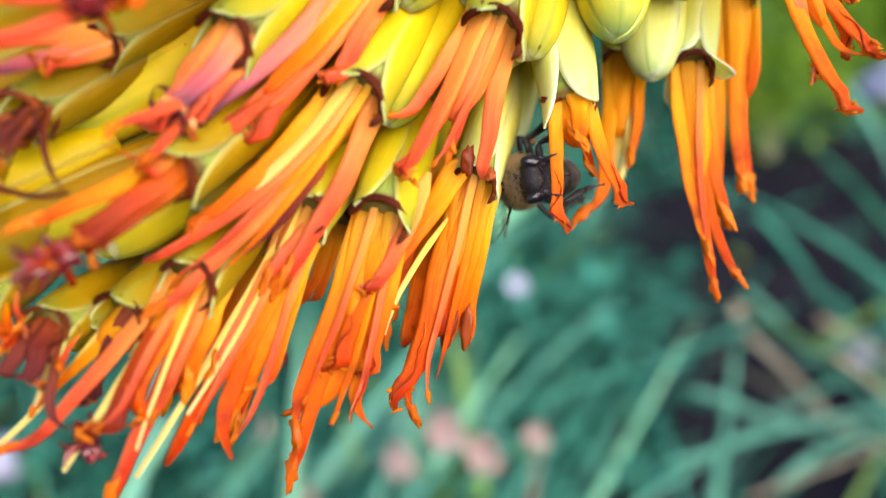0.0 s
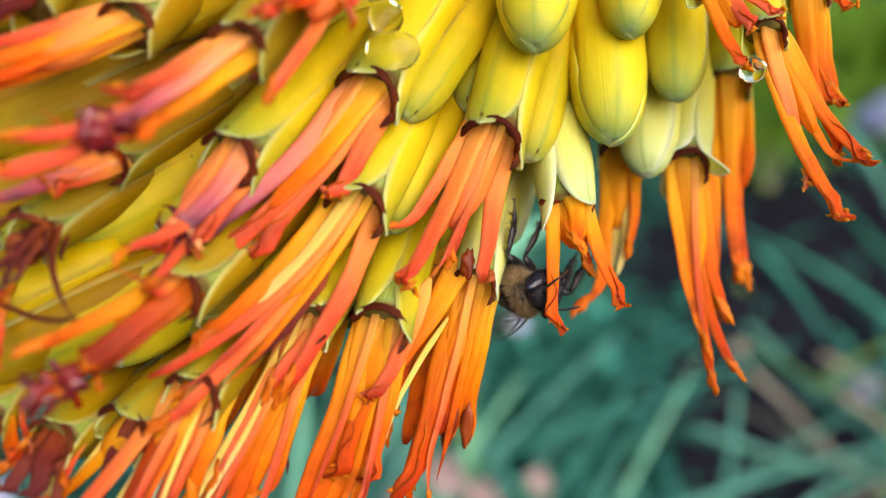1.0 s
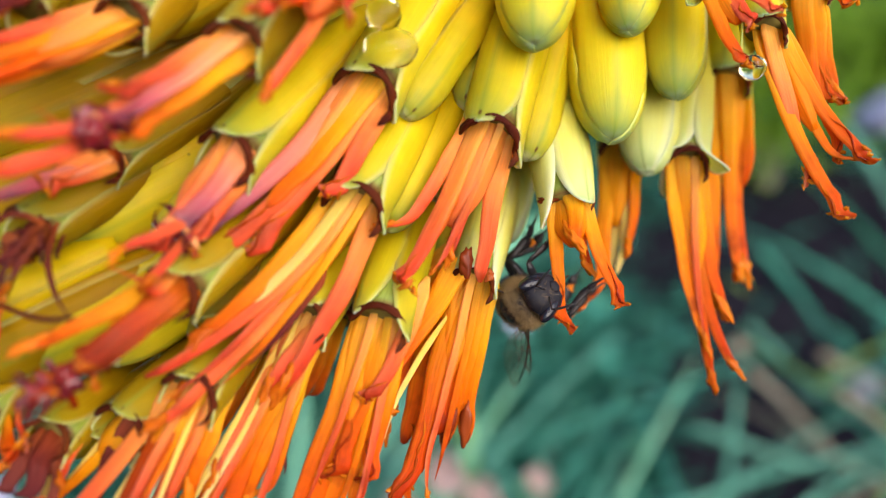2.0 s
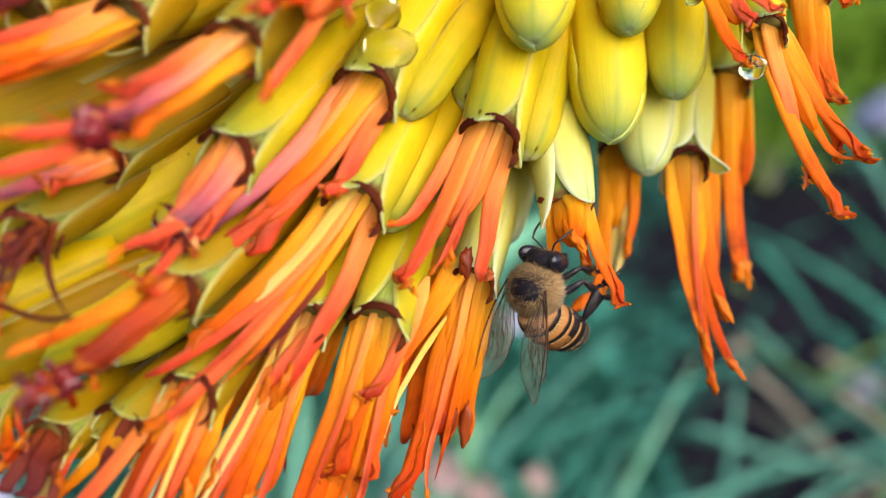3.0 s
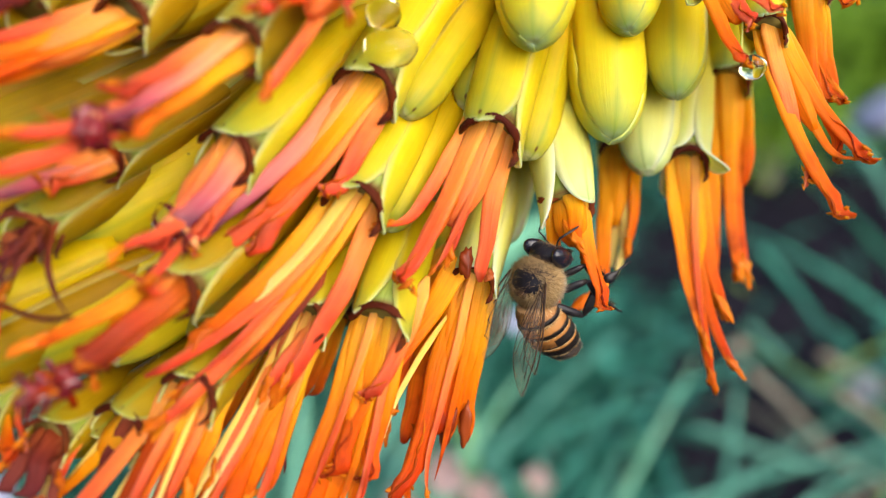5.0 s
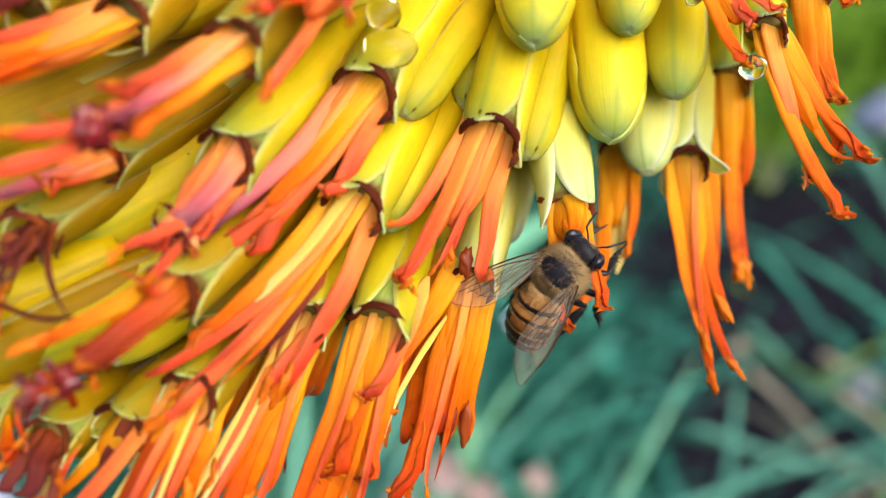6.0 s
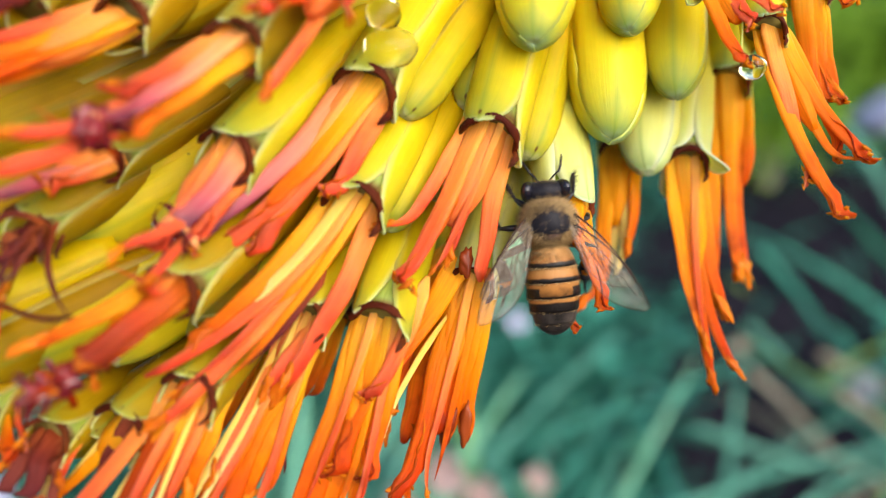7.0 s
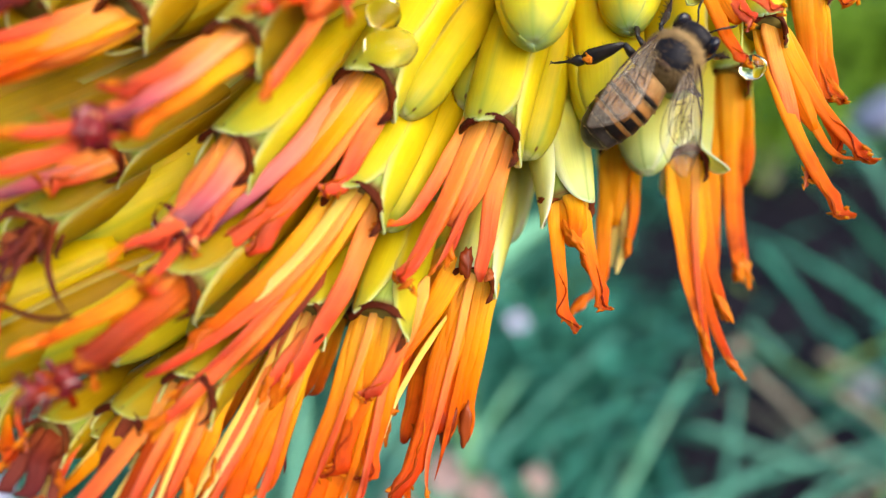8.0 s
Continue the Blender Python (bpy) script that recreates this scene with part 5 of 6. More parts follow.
def band_material(name, edge):
    """Abdomen plates: amber at the front, black along the rear edge, a pale downy line behind it."""
    m, n, l, b = nodes_of(name)
    u, v, uv = uv_parts(n, l)
    obj = n.new("ShaderNodeTexCoord").outputs["Object"]
    w = noise_tex(n, l, obj, 1400, 3.0)
    a = n.new("ShaderNodeMath")
    a.operation = "MULTIPLY_ADD"
    a.inputs[1].default_value = 0.14
    l.new(w.outputs[0], a.inputs[0])
    l.new(u, a.inputs[2])
    r = ramp(n, [(0.0, (0.44, 0.28, 0.13)), (0.25, (0.37, 0.185, 0.058)), (edge - 0.08, (0.29, 0.12, 0.030)), (edge, (0.010, 0.007, 0.006)), (1.0, (0.007, 0.006, 0.006))])
    l.new(a.outputs[0], r.inputs[0])
    l.new(r.outputs[0], b.inputs["Base Color"])
    b.inputs["Roughness"].default_value, b.inputs["Specular IOR Level"].default_value = 0.34, 0.2
    hair = noise_tex(n, l, uv, 1.0, 5.0, (4.0, 120.0, 1.0))
    bump(n, l, b, hair.outputs[0], 0.4, 0.0002)
    return m


M["fur"] = fur_material()
M["wing"] = wing_material()
M["plate"] = band_material("bee_plate", 0.60)
M["amber_plate"] = band_material("bee_front_plate", 0.87)
M["dark_plate"] = plain("bee_dark_plate", ((0.008, 0.007, 0.007), (0.05, 0.04, 0.035)), 900, 0.3, 0.4, 0.0002, spec=0.16)
M["chitin"] = plain("bee_black_shell", ((0.006, 0.006, 0.009), (0.018, 0.017, 0.022)), 1500, 0.34, 0.35, 0.0002, spec=0.08)
M["eye"] = plain("bee_eye", ((0.004, 0.004, 0.007), (0.012, 0.012, 0.02)), 6000, 0.20, 0.25, 0.00005, spec=0.45)
# black legs, with the sky's blue reflection put into the darker tone
M["leg"] = plain("bee_leg", ((0.006, 0.007, 0.012), (0.022, 0.018, 0.016)), 1500, 0.30, 0.4, 0.0002, spec=0.25)
M["vein"] = plain("bee_wing_vein", ((0.02, 0.010, 0.006), (0.05, 0.025, 0.014)), 900, 0.4)
M["pollen"] = plain("pollen_orange", ((0.72, 0.16, 0.01), (0.88, 0.30, 0.02)), 2500, 0.8, 0.9, 0.0006)

bee = tagged(new("honeybee"), "small honeybee with furry thorax and striped amber abdomen", "bee")


def hairs(bm, centre, radii, count, length, keep, rnd, back=0.6):
    """Fine hairs that stand on an egg-shaped body where keep(n) allows."""
    made = 0
    while made < count:
        n = Vector((rnd.gauss(0, 1), rnd.gauss(0, 1), rnd.gauss(0, 1))).normalized()
        if rnd.random() > keep(n):
            continue
        made += 1
        p = Vector(centre) + Vector((n.x * radii[0], n.y * radii[1], n.z * radii[2])) * 0.97
        d = (n + Vector((-back * rnd.random(), rnd.gauss(0, 0.3), rnd.gauss(0, 0.3)))).normalized()
        q = p + d * (length * rnd.uniform(0.6, 1.3) * (1 + 0.45 * max(0.0, n.x))) + Vector((rnd.gauss(0, 0.05), rnd.gauss(0, 0.05), -0.08))
        s = d.orthogonal().normalized() * 0.015
        o = d.cross(s)
        a = [bm.verts.new(p * K + x * K) for x in (s, -s * 0.5 + o * 0.8, -s * 0.5 - o * 0.8)]
        t = bm.verts.new(q * K)
        for j in range(3):
            bm.faces.new((a[j], a[(j + 1) % 3], t))


def loft(rings, n=18):
    """A body along x from rings of (x, half width, half height, z)."""
    rows = []
    for x, w, h, z in rings:
        rows.append([Vector((x, math.sin(2 * math.pi * k / n) * w, z - math.cos(2 * math.pi * k / n) * h)) * K for k in range(n)])
    return sheet(rows, wrap=True, cap=True)


rb = random.Random(21)
thorax = part("thorax", loft([(1.85, 0.6, 0.7, 0.0), (1.65, 1.3, 1.3, 0.05), (1.05, 1.85, 1.8, 0.1), (0.2, 2.06, 2.0, 0.1), (-0.8, 1.95, 1.85, 0.05), (-1.6, 1.4, 1.3, -0.1), (-1.95, 0.7, 0.7, -0.2)], 22), M["chitin"], bee, "shiny black thorax")


def coat(n):
    """How thick the fur stands: thin on the bald round of the back, dense round it and on the flanks."""
    bald = math.hypot((n.x + 0.10) / 0.50, n.y / 0.78)
    if n.z > 0 and bald < 1.25:
        return 0.02 if bald < 0.9 else 0.02 + 0.9 * (bald - 0.9) / 0.35
    return 0.95 if n.z > -0.75 else 0.6


bm = bmesh.new()
hairs(bm, (-0.1, 0, 0.05), (1.85, 2.06, 1.95), 19000, 0.62, coat, rb)
part("fur", bm, M["fur"], thorax, "dense beige fur")
part("shoulder_plate", blob(Vector((-1.3, 0, 1.35)) * K, (0.42 * K, 0.8 * K, 0.32 * K), 2.0, 0.2, 14, 9), M["vein"], thorax, "dark brown plate")

# head
head = part("head", loft([(0.85, 0.9, 0.8, -0.8), (0.8, 1.4, 1.4, -0.5), (0.45, 1.85, 1.8, -0.3), (-0.1, 2.0, 1.85, -0.15), (-0.65, 1.55, 1.4, 0.0), (-0.95, 0.7, 0.7, 0.0)], 20), M["chitin"], bee, "flat black head")
head.location = Vector((2.65, 0, -0.15)) * K
head.scale = (0.98, 0.98, 0.96)
for s in (1, -1):
    part("eye", blob(Vector((0.05, 1.36 * s, 0.1)) * K, (0.88 * K, 0.66 * K, 1.6 * K), 0, 0, 18, 14, Euler((radians(-14 * s), 0, radians(-12 * s))).to_matrix()), M["eye"], head, "glossy oval compound eye")
    root = Vector((0.75, 0.35 * s, -0.1))
    part("antenna", tube([root * K, (root + Vector((0.5, 0.5 * s, 0.75))) * K, (root + Vector((0.75, 0.85 * s, 1.15))) * K, (root + Vector((1.3, 1.1 * s, 0.85))) * K, (root + Vector((1.9, 1.3 * s, 0.4))) * K, (root + Vector((2.35, 1.4 * s, 0.05))) * K], [0.08 * K, 0.08 * K, 0.09 * K, 0.11 * K, 0.11 * K, 0.07 * K], 8), M["leg"], head, "black elbowed feeler")
    part("mandible", tube([Vector((0.65, 0.55 * s, -1.55)) * K, Vector((0.8, 0.5 * s, -1.95)) * K, Vector((0.8, 0.12 * s, -2.25)) * K], [0.28 * K, 0.24 * K, 0.08 * K], 8), M["chitin"], head)
    part("simple_eye", blob(Vector((0.35, 0.28 * s, 1.28)) * K, (0.13 * K,) * 3, 0, 0, 8, 6), M["eye"], head)
part("mouth_shield", blob(Vector((0.82, 0, -1.15)) * K, (0.25 * K, 0.62 * K, 0.5 * K), 1.0, 0.1, 12, 9), M["chitin"], head)
part("tongue", tube([Vector((0.75, 0, -1.7)) * K, Vector((1.0, 0, -2.4)) * K, Vector((1.1, 0, -3.0)) * K], [0.2 * K, 0.15 * K, 0.06 * K], 8), M["vein"], head, "brown tongue")
bm = bmesh.new()
hairs(bm, (-0.1, 0, -0.1), (0.8, 1.6, 1.55), 2600, 0.36, lambda n: 0.8 if n.x < -0.05 and abs(n.y) < 0.85 else (0.4 if abs(n.y) < 0.45 and n.z > 0.3 else (0.16 if abs(n.y) < 0.5 else 0.0)), rb, 0.1)
part("fur", bm, M["fur"], head, "short beige fur")

# abdomen, which hinges at the waist
abdomen = part("abdomen", loft([(0.2, 0.5, 0.5, 0), (-0.4, 1.2, 1.1, 0), (-2.0, 2.0, 1.8, 0), (-4.0, 2.0, 1.75, 0), (-5.2, 1.3, 1.1, -0.6), (-6.1, 0.6, 0.5, -0.85), (-6.4, 0.2, 0.15, -0.95)], 20), M["plate"], bee, "amber abdomen with black bands")
WAIST = Vector((-1.8, 0, -0.2)) * K
abdomen.location = WAIST


def girth(x):
    """Half width and half height of the abdomen at x behind the waist."""
    x = x / 1.1
    s = max(0.0, min(1.0, x / 7.0))
    w = 2.14 * math.sin(math.pi * min(1.0, 0.14 + 0.77 * s ** 0.95)) ** 0.62
    if x > 5.9:
        w *= math.sqrt(max(0.02, 1 - (x - 5.9) ** 2))
    return w, w * 0.88, -1.15 * s * s


for k, (x0, x1, mat) in enumerate(((0.0, 1.55, "amber_plate"), (1.15, 2.7, "amber_plate"), (2.3, 3.85, "plate"), (3.45, 4.95, "plate"), (4.5, 5.9, "dark_plate"), (5.5, 6.85, "dark_plate"))):
    rings = []
    x0, x1 = x0 * 1.1, x1 * 1.1
    for i in range(7):
        x = x0 + (x1 - x0) * i / 6
        w, h, z = girth(x)
        g = 1.0 + 0.05 * i / 6 + (0.02 if i == 5 else 0.0)
        rings.append((-x, w * g, h * g, z))
    seg = part("plate", loft(rings, 26), M[mat], abdomen)
    bm = bmesh.new()
    for j in range((420, 300, 260, 260, 150, 60)[k]):
        a = rb.uniform(-2.4, 2.4)
        xx = x0 + (rb.uniform(0.36, 0.52) if k else rb.uniform(0.0, 1.2))
        w, h, z = girth(xx)
        p = Vector((-xx, math.sin(a) * w * 1.03, z + math.cos(a) * h * 1.03))
        nrm = Vector((-0.9, math.sin(a), math.cos(a))).normalized()
        q = p + nrm * (rb.uniform(0.10, 0.20) if k > 1 else rb.uniform(0.18, 0.34))
        s = Vector((0.03, 0.02, 0))
        vs = [bm.verts.new(c * K) for c in (p + s, p - s, p + Vector((0, 0.02, 0.03)), q)]
        for tri in ((0, 1, 3), (1, 2, 3), (2, 0, 3)):
            bm.faces.new([vs[t] for t in tri])
    part("hair_band", bm, M["fur"], abdomen, "pale hair band")


# wings
def wing(name, length, width, at):
    """A thin membrane with raised veins; it lies back along -x from its root."""
    rows, nu = [], 16
    def outline(u):
        front = width * 0.32 * math.sin(math.pi * min(1, u * 0.9 + 0.08)) ** 0.6
        rear = -width * 0.68 * math.sin(math.pi * min(1.0, u ** 1.5 * 0.93 + 0.05)) ** 0.8
        return (front, rear)
    for i in range(nu):
        u = i / (nu - 1)
        f, r = outline(u)
        rows.append([Vector((-length * u, f + (r - f) * j / 8, 0.10 * math.sin(j * 1.9 + u * 3) - 0.25 * u * u)) * K for j in range(9)])
    w = part(name, sheet(rows), M["wing"], bee, "clear smoky wing")
    pts = [Vector((-length * u, outline(u)[0] - 0.02, 0.03)) * K for u in [i / 12 for i in range(13)]]
    part("vein", tube(pts, [(0.095 - 0.005 * i) * K for i in range(13)], 6), M["vein"], w)
    for a, b, f0, f1 in ((0.02, 0.86, 0.15, 0.35), (0.02, 0.72, 0.35, 0.72), (0.3, 0.62, 0.24, 0.62), (0.5, 0.8, 0.30, 0.50), (0.45, 0.66, 0.58, 0.88), (0.05, 0.45, 0.6, 0.92), (0.52, 0.54, 0.22, 0.5), (0.66, 0.68, 0.3, 0.62), (0.36, 0.38, 0.45, 0.85)):
        pts = []
        for i in range(8):
            s = i / 7
            u = a + (b - a) * s
            f, r = outline(u)
            t = f0 + (f1 - f0) * s + 0.05 * math.sin(s * 5)
            pts.append(Vector((-length * u, f + (r - f) * t, 0.10 * math.sin(t * 8 * 1.9 + u * 3) - 0.25 * u * u + 0.02)) * K)
        part("vein", tube(pts, [0.03 * K] * 8, 5), M["vein"], w)
    # the margin
    ring = [(u, 1) for u in [i / 14 for i in range(2, 15)]] + [(1.0, 0.5)]
    pts = [Vector((-length * u, outline(u)[0] + (outline(u)[1] - outline(u)[0]) * t, 0.10 * math.sin(t * 8 * 1.9 + u * 3) - 0.25 * u * u)) * K for u, t in ring]
    part("vein", tube(pts, [0.028 * K] * len(pts), 5), M["vein"], w)
    w.location = Vector(at) * K
    return w


wings = {}
for s in (1, -1):
    wings["fore", s] = wing("forewing", 9.4, 2.9 * s, (0.2, 1.6 * s, 1.3))
    wings["hind", s] = wing("hindwing", 6.8, 2.4 * s, (-0.6, 1.55 * s, 1.05))


# legs: each is built along +x with its knee towards +z
def leg(reach, broad, at, laden):
    a, kn, an, ft = Vector((0, 0, 0)), Vector((reach * 0.27, 0, reach * 0.27)), Vector((reach * 0.62, 0, reach * 0.03)), Vector((reach * 0.92, 0, -reach * 0.06))
    g = part("leg", tube([a * K, a.lerp(kn, 0.3) * K, a.lerp(kn, 0.7) * K, kn * K], [0.26 * K, 0.40 * K, 0.38 * K, 0.22 * K], 8, 0.7, (0, 0, 1)), M["leg"], bee, "black jointed leg")
    part("shin", tube([kn * K, kn.lerp(an, 0.3) * K, kn.lerp(an, 0.8) * K, an * K], [0.20 * K, 0.34 * broad * K, 0.52 * broad * K, 0.34 * broad * K], 8, 0.5, (0, 0, 1)), M["leg"], g)
    mid = an.lerp(ft, 0.45)
    part("foot", tube([an * K, an.lerp(mid, 0.5) * K, mid * K, an.lerp(ft, 0.6) * K, an.lerp(ft, 0.8) * K, ft * K], [0.28 * broad * K, 0.36 * broad * K, 0.22 * K, 0.12 * K, 0.12 * K, 0.09 * K], 7, 0.6, (0, 0, 1)), M["leg"], g)
    for s in (1, -1):
        part("claw", tube([ft * K, (ft + Vector((0.22, 0.14 * s, 0.05))) * K, (ft + Vector((0.32, 0.2 * s, -0.14))) * K], [0.07 * K, 0.05 * K, 0.015 * K], 5), M["leg"], g)
    bm = bmesh.new()
    for j in range(120):
        p = kn.lerp(ft, rb.random() * 0.8)
        d = Vector((0.5, rb.gauss(0, 0.7), rb.gauss(0, 0.7))).normalized()
        q = p + d * rb.uniform(0.4, 0.75)
        vs = [bm.verts.new(c * K) for c in (p + Vector((0.03, 0, 0)), p - Vector((0.03, 0, 0)), p + Vector((0, 0.03, 0.03)), q)]
        for tri in ((0, 1, 3), (1, 2, 3), (2, 0, 3)):
            bm.faces.new([vs[t] for t in tri])
    part("bristles", bm, M["vein"], g, "stiff brown bristles")
    if laden:
        part("pollen_load", blob(kn.lerp(an, 0.85) * K, (0.62 * K, 0.42 * K, 0.5 * K), 3.0, 0.5, 12, 9), M["pollen"], g, "orange pollen load")
    g.location = Vector(at) * K
    return g


legs = {}
for s in (1, -1):
    legs["front", s] = leg(5.6, 0.75, (1.3, 1.0 * s, -1.6), False)
    legs["middle", s] = leg(6.6, 0.85, (0.0, 1.25 * s, -1.8), False)
    legs["hind", s] = leg(8.2, 1.5, (-1.3, 1.15 * s, -1.7), True)


# ---- what moves ----
def facing(place, forward, back):
    """A pose in the spike's axes from a place in millimetres, a forward way and the way of the back."""
    f = Vector(forward).normalized()
    u = Vector(back)
    u = (u - f * u.dot(f)).normalized()
    y = u.cross(f)
    m = Matrix((f, y, u)).transposed().to_4x4()
    m.translation = Vector(place) * K
    return m


# per stance and leg: the way to the foot (out = away from the middle) and the way of the knee
STANCES = {
    "walk": {"front": ((0.8, 0.5, -0.1), (0.2, 0.6, 0.8)), "middle": ((0.35, 0.60, -0.65), (-0.2, 0.7, 0.6)), "hind": ((-0.6, 0.40, -0.65), (0.3, 0.7, 0.5))},
    "stride": {"front": ((0.75, 0.65, -0.1), (-0.3, 0.6, 0.8)), "middle": ((0.55, 0.85, -0.2), (-0.3, 0.5, 0.7)), "hind": ((-0.62, 0.80, 0.05), (0.4, 0.5, 0.9)),
               "front_right": ((0.8, 0.3, -0.5), (0.5, 0.4, 0.8)), "middle_right": ((0.3, 0.05, -0.95), (-0.2, 0.6, 0.6)), "hind_right": ((-0.75, -0.35, -0.55), (0.3, -0.5, -0.8))},
    "cling": {"front": ((0.40, 0.25, -0.85), (0.6, 0.5, 0.2)), "middle": ((0.15, 0.45, -0.85), (0.8, 0.4, 0.2)), "hind": ((0.70, 0.35, -0.55), (-0.6, 0.3, -0.8))},
    "reach": {"front": ((0.75, 0.35, -0.5), (0.0, 0.6, 0.8)), "middle": ((0.35, 0.45, -0.8), (-0.6, 0.8, 0.0)), "hind": ((0.55, 0.40, -0.75), (-0.8, 0.4, -0.5))},
    "hang": {"front": ((0.35, 0.75, -0.55), (-0.1, 0.3, 1.0)), "middle": ((0.15, 0.90, -0.40), (0.0, 0.2, 1.0)), "hind": ((-0.5, 0.5, -0.7), (0.3, 0.6, 0.6)),
             "front_right": ((0.5, 0.1, -0.85), (0.5, 0.6, 0.2)), "middle_right": ((0.1, 0.2, -0.95), (0.7, 0.6, 0.1)), "hind_right": ((-0.4, 0.3, -0.85), (0.5, 0.6, 0.2))},
    "tuck": {"front": ((0.9, 0.1, -0.5), (-0.2, 0.7, 0.6)), "middle": ((0.0, 0.55, -0.8), (0.6, 0.7, 0.1)), "hind": ((-0.55, 0.25, -0.8), (0.8, 0.5, -0.3))},
}

# seconds, thorax, forward, back, bend of the abdomen (down, aside), spread of the left and right wings, stance
BEE = [
    (0.0, (6.7, 66.3, -2.6), (0.46, -0.88, 0.06), (-0.95, -0.25, -0.15), 82, 0, (30, 30), "hang"),
    (0.5, (7, 65.5, -3.2), (0.5, -0.86, 0.03), (-0.9, -0.2, -0.35), 70, 0, (30, 30), "hang"),
    (0.9, (6.8, 65.4, -3.6), (0.62, -0.78, 0.03), (-0.78, -0.1, -0.6), 34, 0, (30, 30), "hang"),
    (1.5, (7.1, 65.6, -3.8), (0.6, -0.8, -0.06), (-0.75, -0.15, -0.62), 24, 0, (32, 32), "hang"),
    (1.7, (7.6, 65.6, -4.6), (0.58, -0.8, 0.05), (-0.6, -0.3, -0.75), 28, 0, (48, 48), "hang"),
    (2.3, (6.5, 64.9, -4.9), (0.35, -0.55, 0.5), (-0.85, -0.35, -0.1), 60, 0, (30, 30), "reach"),
    (2.8, (7.4, 63, -3.9), (0.5, -0.05, 0.85), (-0.66, -0.72, 0.25), 70, 36, (10, 10), "cling"),
    (3.0, (7.7, 62, -3.4), (0.3, 0, 0.95), (-0.66, -0.72, 0.2), 70, 38, (12, 12), "cling"),
    (3.2, (7, 64, -7.6), (0.05, -0.5, 0.8), (-0.5, -0.7, -0.3), 62, 0, (25, 25), "reach"),
    (3.3, (9.8, 64, -9.3), (0.03, -0.68, 0.72), (-0.2, -0.72, -0.6), 60, 0, (35, 35), "reach"),
    (3.5, (7.9, 64, -9), (-0.1, -0.5, 0.86), (-0.95, -0.18, -0.05), 72, 0, (14, 14), "reach"),
    (3.7, (8.2, 64.6, -7.4), (0.14, -0.2, 0.95), (-0.95, -0.25, 0.1), 72, 0, (6, 6), "cling"),
    (4.0, (7.9, 62.5, -7), (-0.22, -0.12, 0.95), (-0.93, -0.25, -0.22), 54, 0, (6, 6), "reach"),
    (4.2, (7.9, 63, -5.6), (0.12, -0.1, 0.95), (-0.93, -0.25, 0.1), 70, 0, (8, 8), "cling"),
    (4.5, (7.7, 61.5, -2.6), (0.1, -0.05, 0.98), (-0.62, -0.75, 0.1), 70, 38, (10, 10), "cling"),
    (4.7, (7.6, 62, -2.9), (0.2, 0, 0.95), (-0.66, -0.7, 0.2), 70, 36, (10, 10), "cling"),
    (5.2, (8.4, 63, -2.8), (0.45, -0.05, 0.85), (-0.65, -0.7, 0.25), 45, 16, (18, 18), "cling"),
    (5.8, (9.6, 62.5, -2.9), (0.68, -0.1, 0.66), (-0.4, -0.88, 0.2), 38, 16, (25, 25), "tuck"),
    (6.0, (9.9, 62, -2), (0.72, -0.1, 0.68), (-0.3, -0.9, 0.15), 34, 14, (25, 25), "tuck"),
    (6.2, (11.2, 61.5, 0), (0.78, -0.05, 0.6), (-0.3, -0.9, 0.2), 20, 0, (20, 20), "tuck"),
    (6.3, (12.4, 61.5, 0.6), (0.8, 0, 0.5), (-0.2, -0.93, 0.2), 22, 0, (12, 30), "tuck"),
    (6.4, (12.7, 61.5, 0.5), (0.86, 0, 0.4), (-0.15, -0.95, 0.2), 22, 0, (10, 30), "tuck"),
    (6.5, (10.1, 61, 0.4), (0.55, -0.1, 0.75), (-0.3, -0.92, 0.2), 22, 6, (30, 30), "tuck"),
    (6.8, (11.2, 60.5, 3.1), (0.14, 0.1, 1), (0, -1, 0.1), 10, 0, (42, 42), "walk"),
    (7.0, (8.6, 60.5, 2.1), (-0.09, 0.1, 1), (0, -1, 0.1), 8, 0, (40, 40), "walk"),
    (7.1, (7.1, 60.5, 1.8), (0, 0.1, 1), (0, -1, 0.1), 8, 0, (40, 40), "walk"),
    (7.2, (10.6, 60, 4.3), (0.12, 0.1, 0.98), (-0.05, -0.98, 0.1), 8, -18, (36, 36), "stride"),
    (7.3, (10.4, 59.5, 7.9), (0.2, 0.1, 0.95), (-0.1, -0.97, 0.15), 6, -26, (30, 30), "stride"),
    (7.4, (12.3, 58.5, 11.5), (0.25, 0.1, 0.93), (-0.15, -0.95, 0.2), 6, -34, (-10, 56), "stride"),
    (7.5, (13.9, 57.5, 13.6), (0.42, -0.05, 0.9), (-0.25, -0.93, 0.25), 14, -14, (-22, 58), "stride"),
    (7.7, (17.7, 58.5, 14.3), (0.62, 0, 0.76), (-0.2, -0.95, 0.2), 18, -10, (-6, 50), "stride"),
    (8.0, (18.1, 58.5, 14.9), (0.7, 0.05, 0.7), (-0.15, -0.96, 0.15), 20, -8, (-8, 46), "stride"),
]


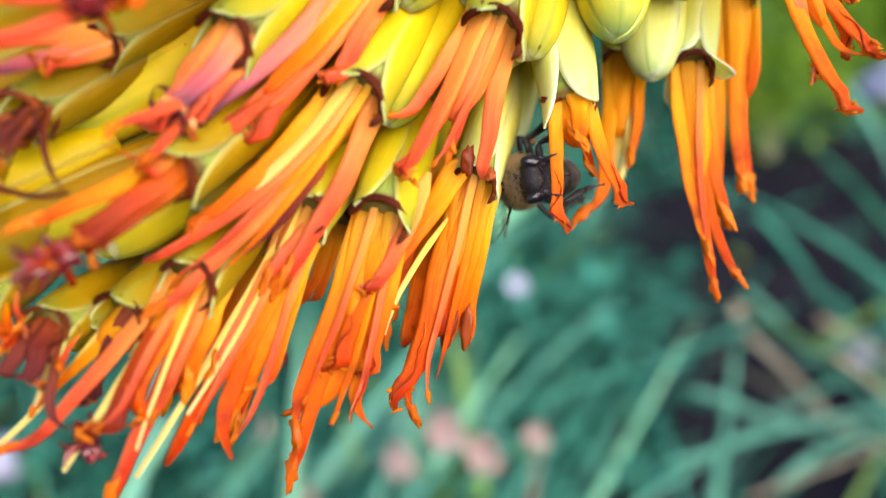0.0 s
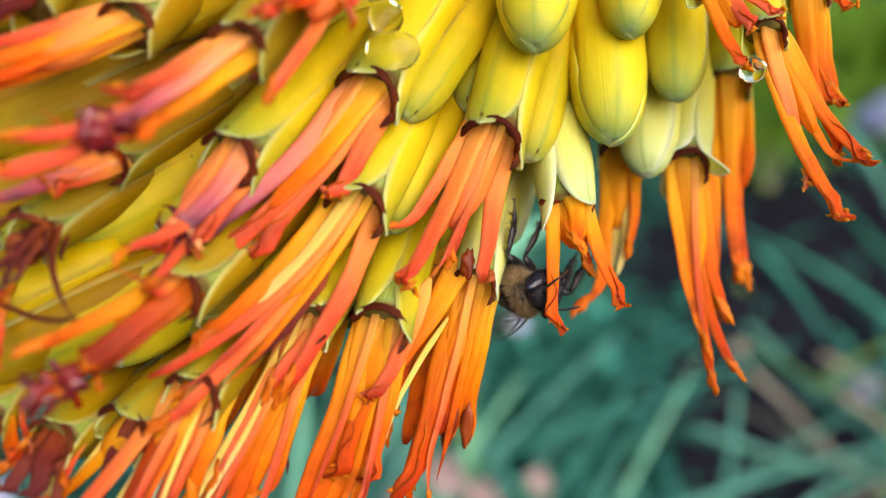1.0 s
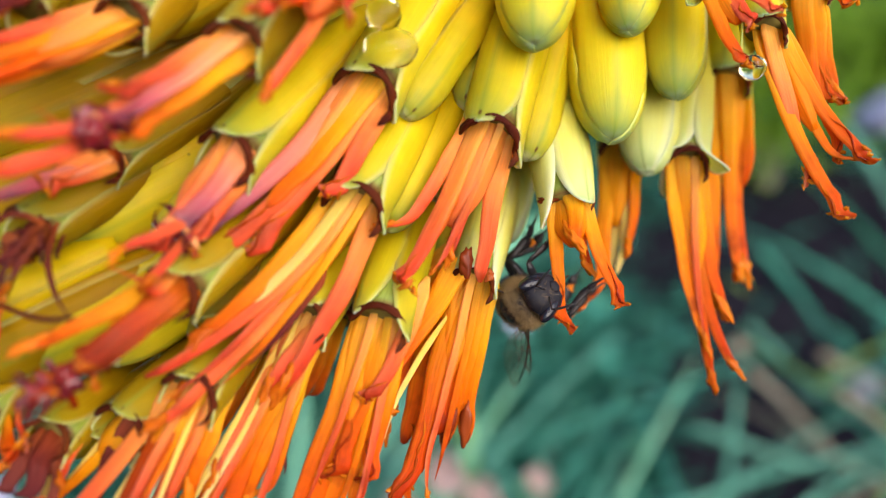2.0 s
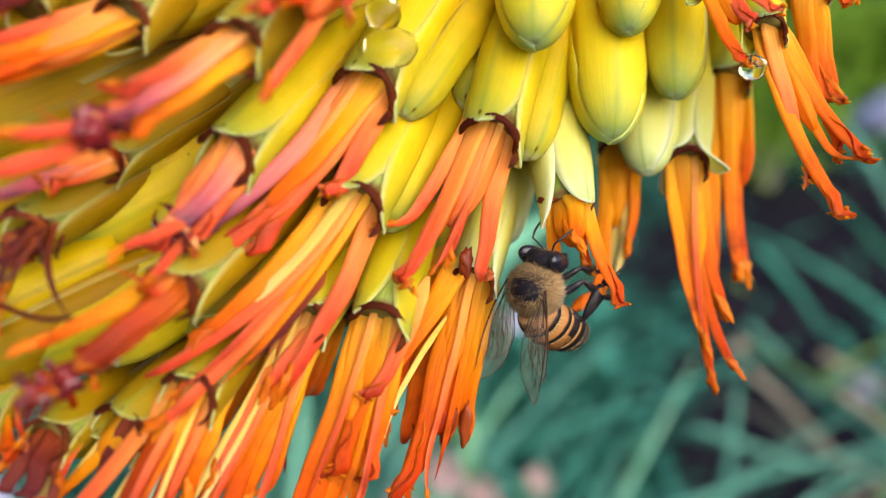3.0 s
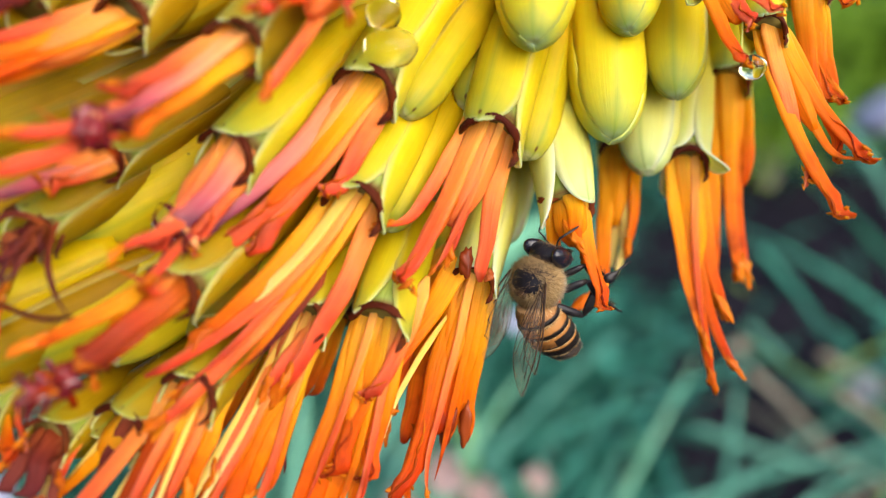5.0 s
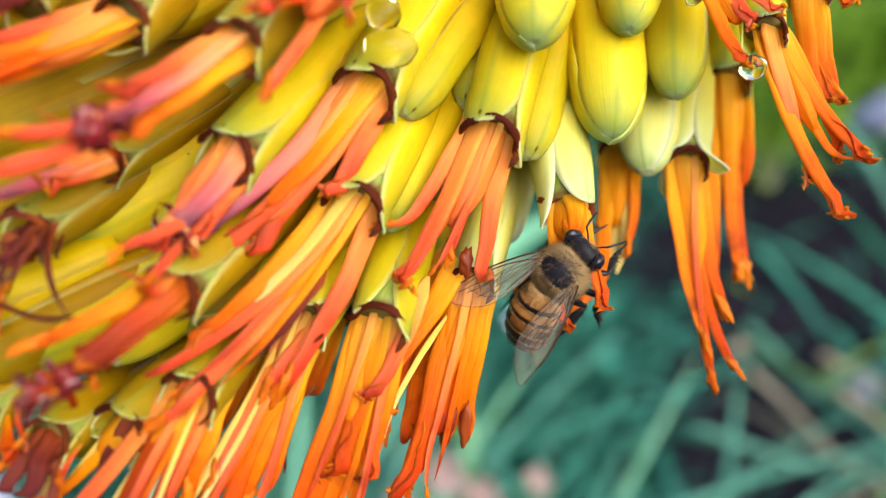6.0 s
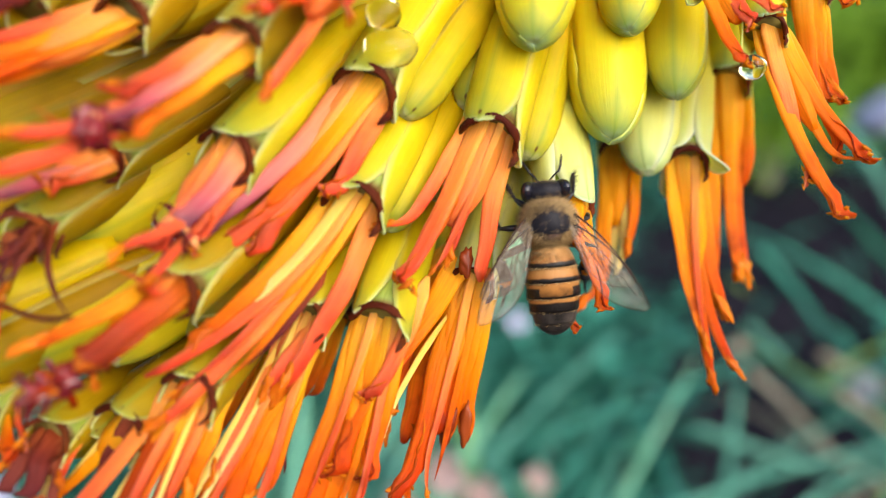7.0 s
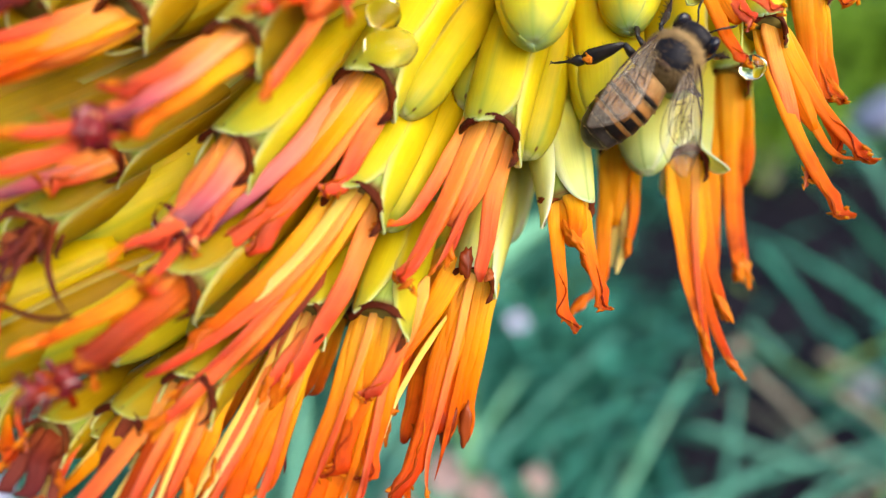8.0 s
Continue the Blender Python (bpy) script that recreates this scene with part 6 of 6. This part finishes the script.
def motions():
    walk(bee, [(t, LAID @ facing(p, f, b)) for t, p, f, b, bend, aside, spread, stance in BEE])
    for ob, swing in ((pulled_left, [(0, 4, 0), (0.9, 6, 0), (1.5, 1, 0), (1.8, 0, 4), (2.8, 0, 24), (3.0, 0, 24), (3.3, -3, 3), (3.5, -6, 0), (4.0, 0, 0), (4.2, 0, 8), (4.5, 0, 24), (5.8, 0, 20), (6.3, 0, 0), (8.0, 0, 0)]), (pulled_right, [(0, -8, 0), (3.7, -8, 0), (4.0, 0, 0), (8.0, 0, 0)])):
        at = ob.location.copy()
        walk(ob, [(t, Matrix.Translation(at) @ pose(0, 0, 0, b, a, 0)) for t, a, b in swing])
    rows = []
    for t, p, f, b, bend, aside, spread, stance in BEE:
        rows.append((t, Matrix.Translation(WAIST) @ pose(0, 0, 0, 0, -bend, aside)))
    walk(abdomen, rows)
    for (name, s), w in wings.items():
        own = 0.8 if name == "fore" else 1.05
        at = w.location.copy()
        walk(w, [(t, Matrix.Translation(at) @ pose(0, 0, 0, 8 * s, (10 if name == "fore" else 4) - 0.34 * max(0.0, bend - 15), -spread[0 if s > 0 else 1] * own * s)) for t, p, f, b, bend, aside, spread, stance in BEE])
    for (name, s), g in legs.items():
        rows, at = [], g.location.copy()
        for t, p, f, b, bend, aside, spread, stance in BEE:
            d, k = STANCES[stance].get(name + "_right", STANCES[stance][name]) if s < 0 else STANCES[stance][name]
            wob = 0.12 * math.sin(t * 5.1 + s * 1.3 + len(name))
            x = Vector((d[0] + wob, d[1] * s, d[2] - wob * 0.4)).normalized()
            z = Vector((k[0], k[1] * s, k[2]))
            z = (z - x * z.dot(x)).normalized()
            m = Matrix((x, z.cross(x), z)).transposed().to_4x4()
            m.translation = at
            rows.append((t, m))
        walk(g, rows)


motions()
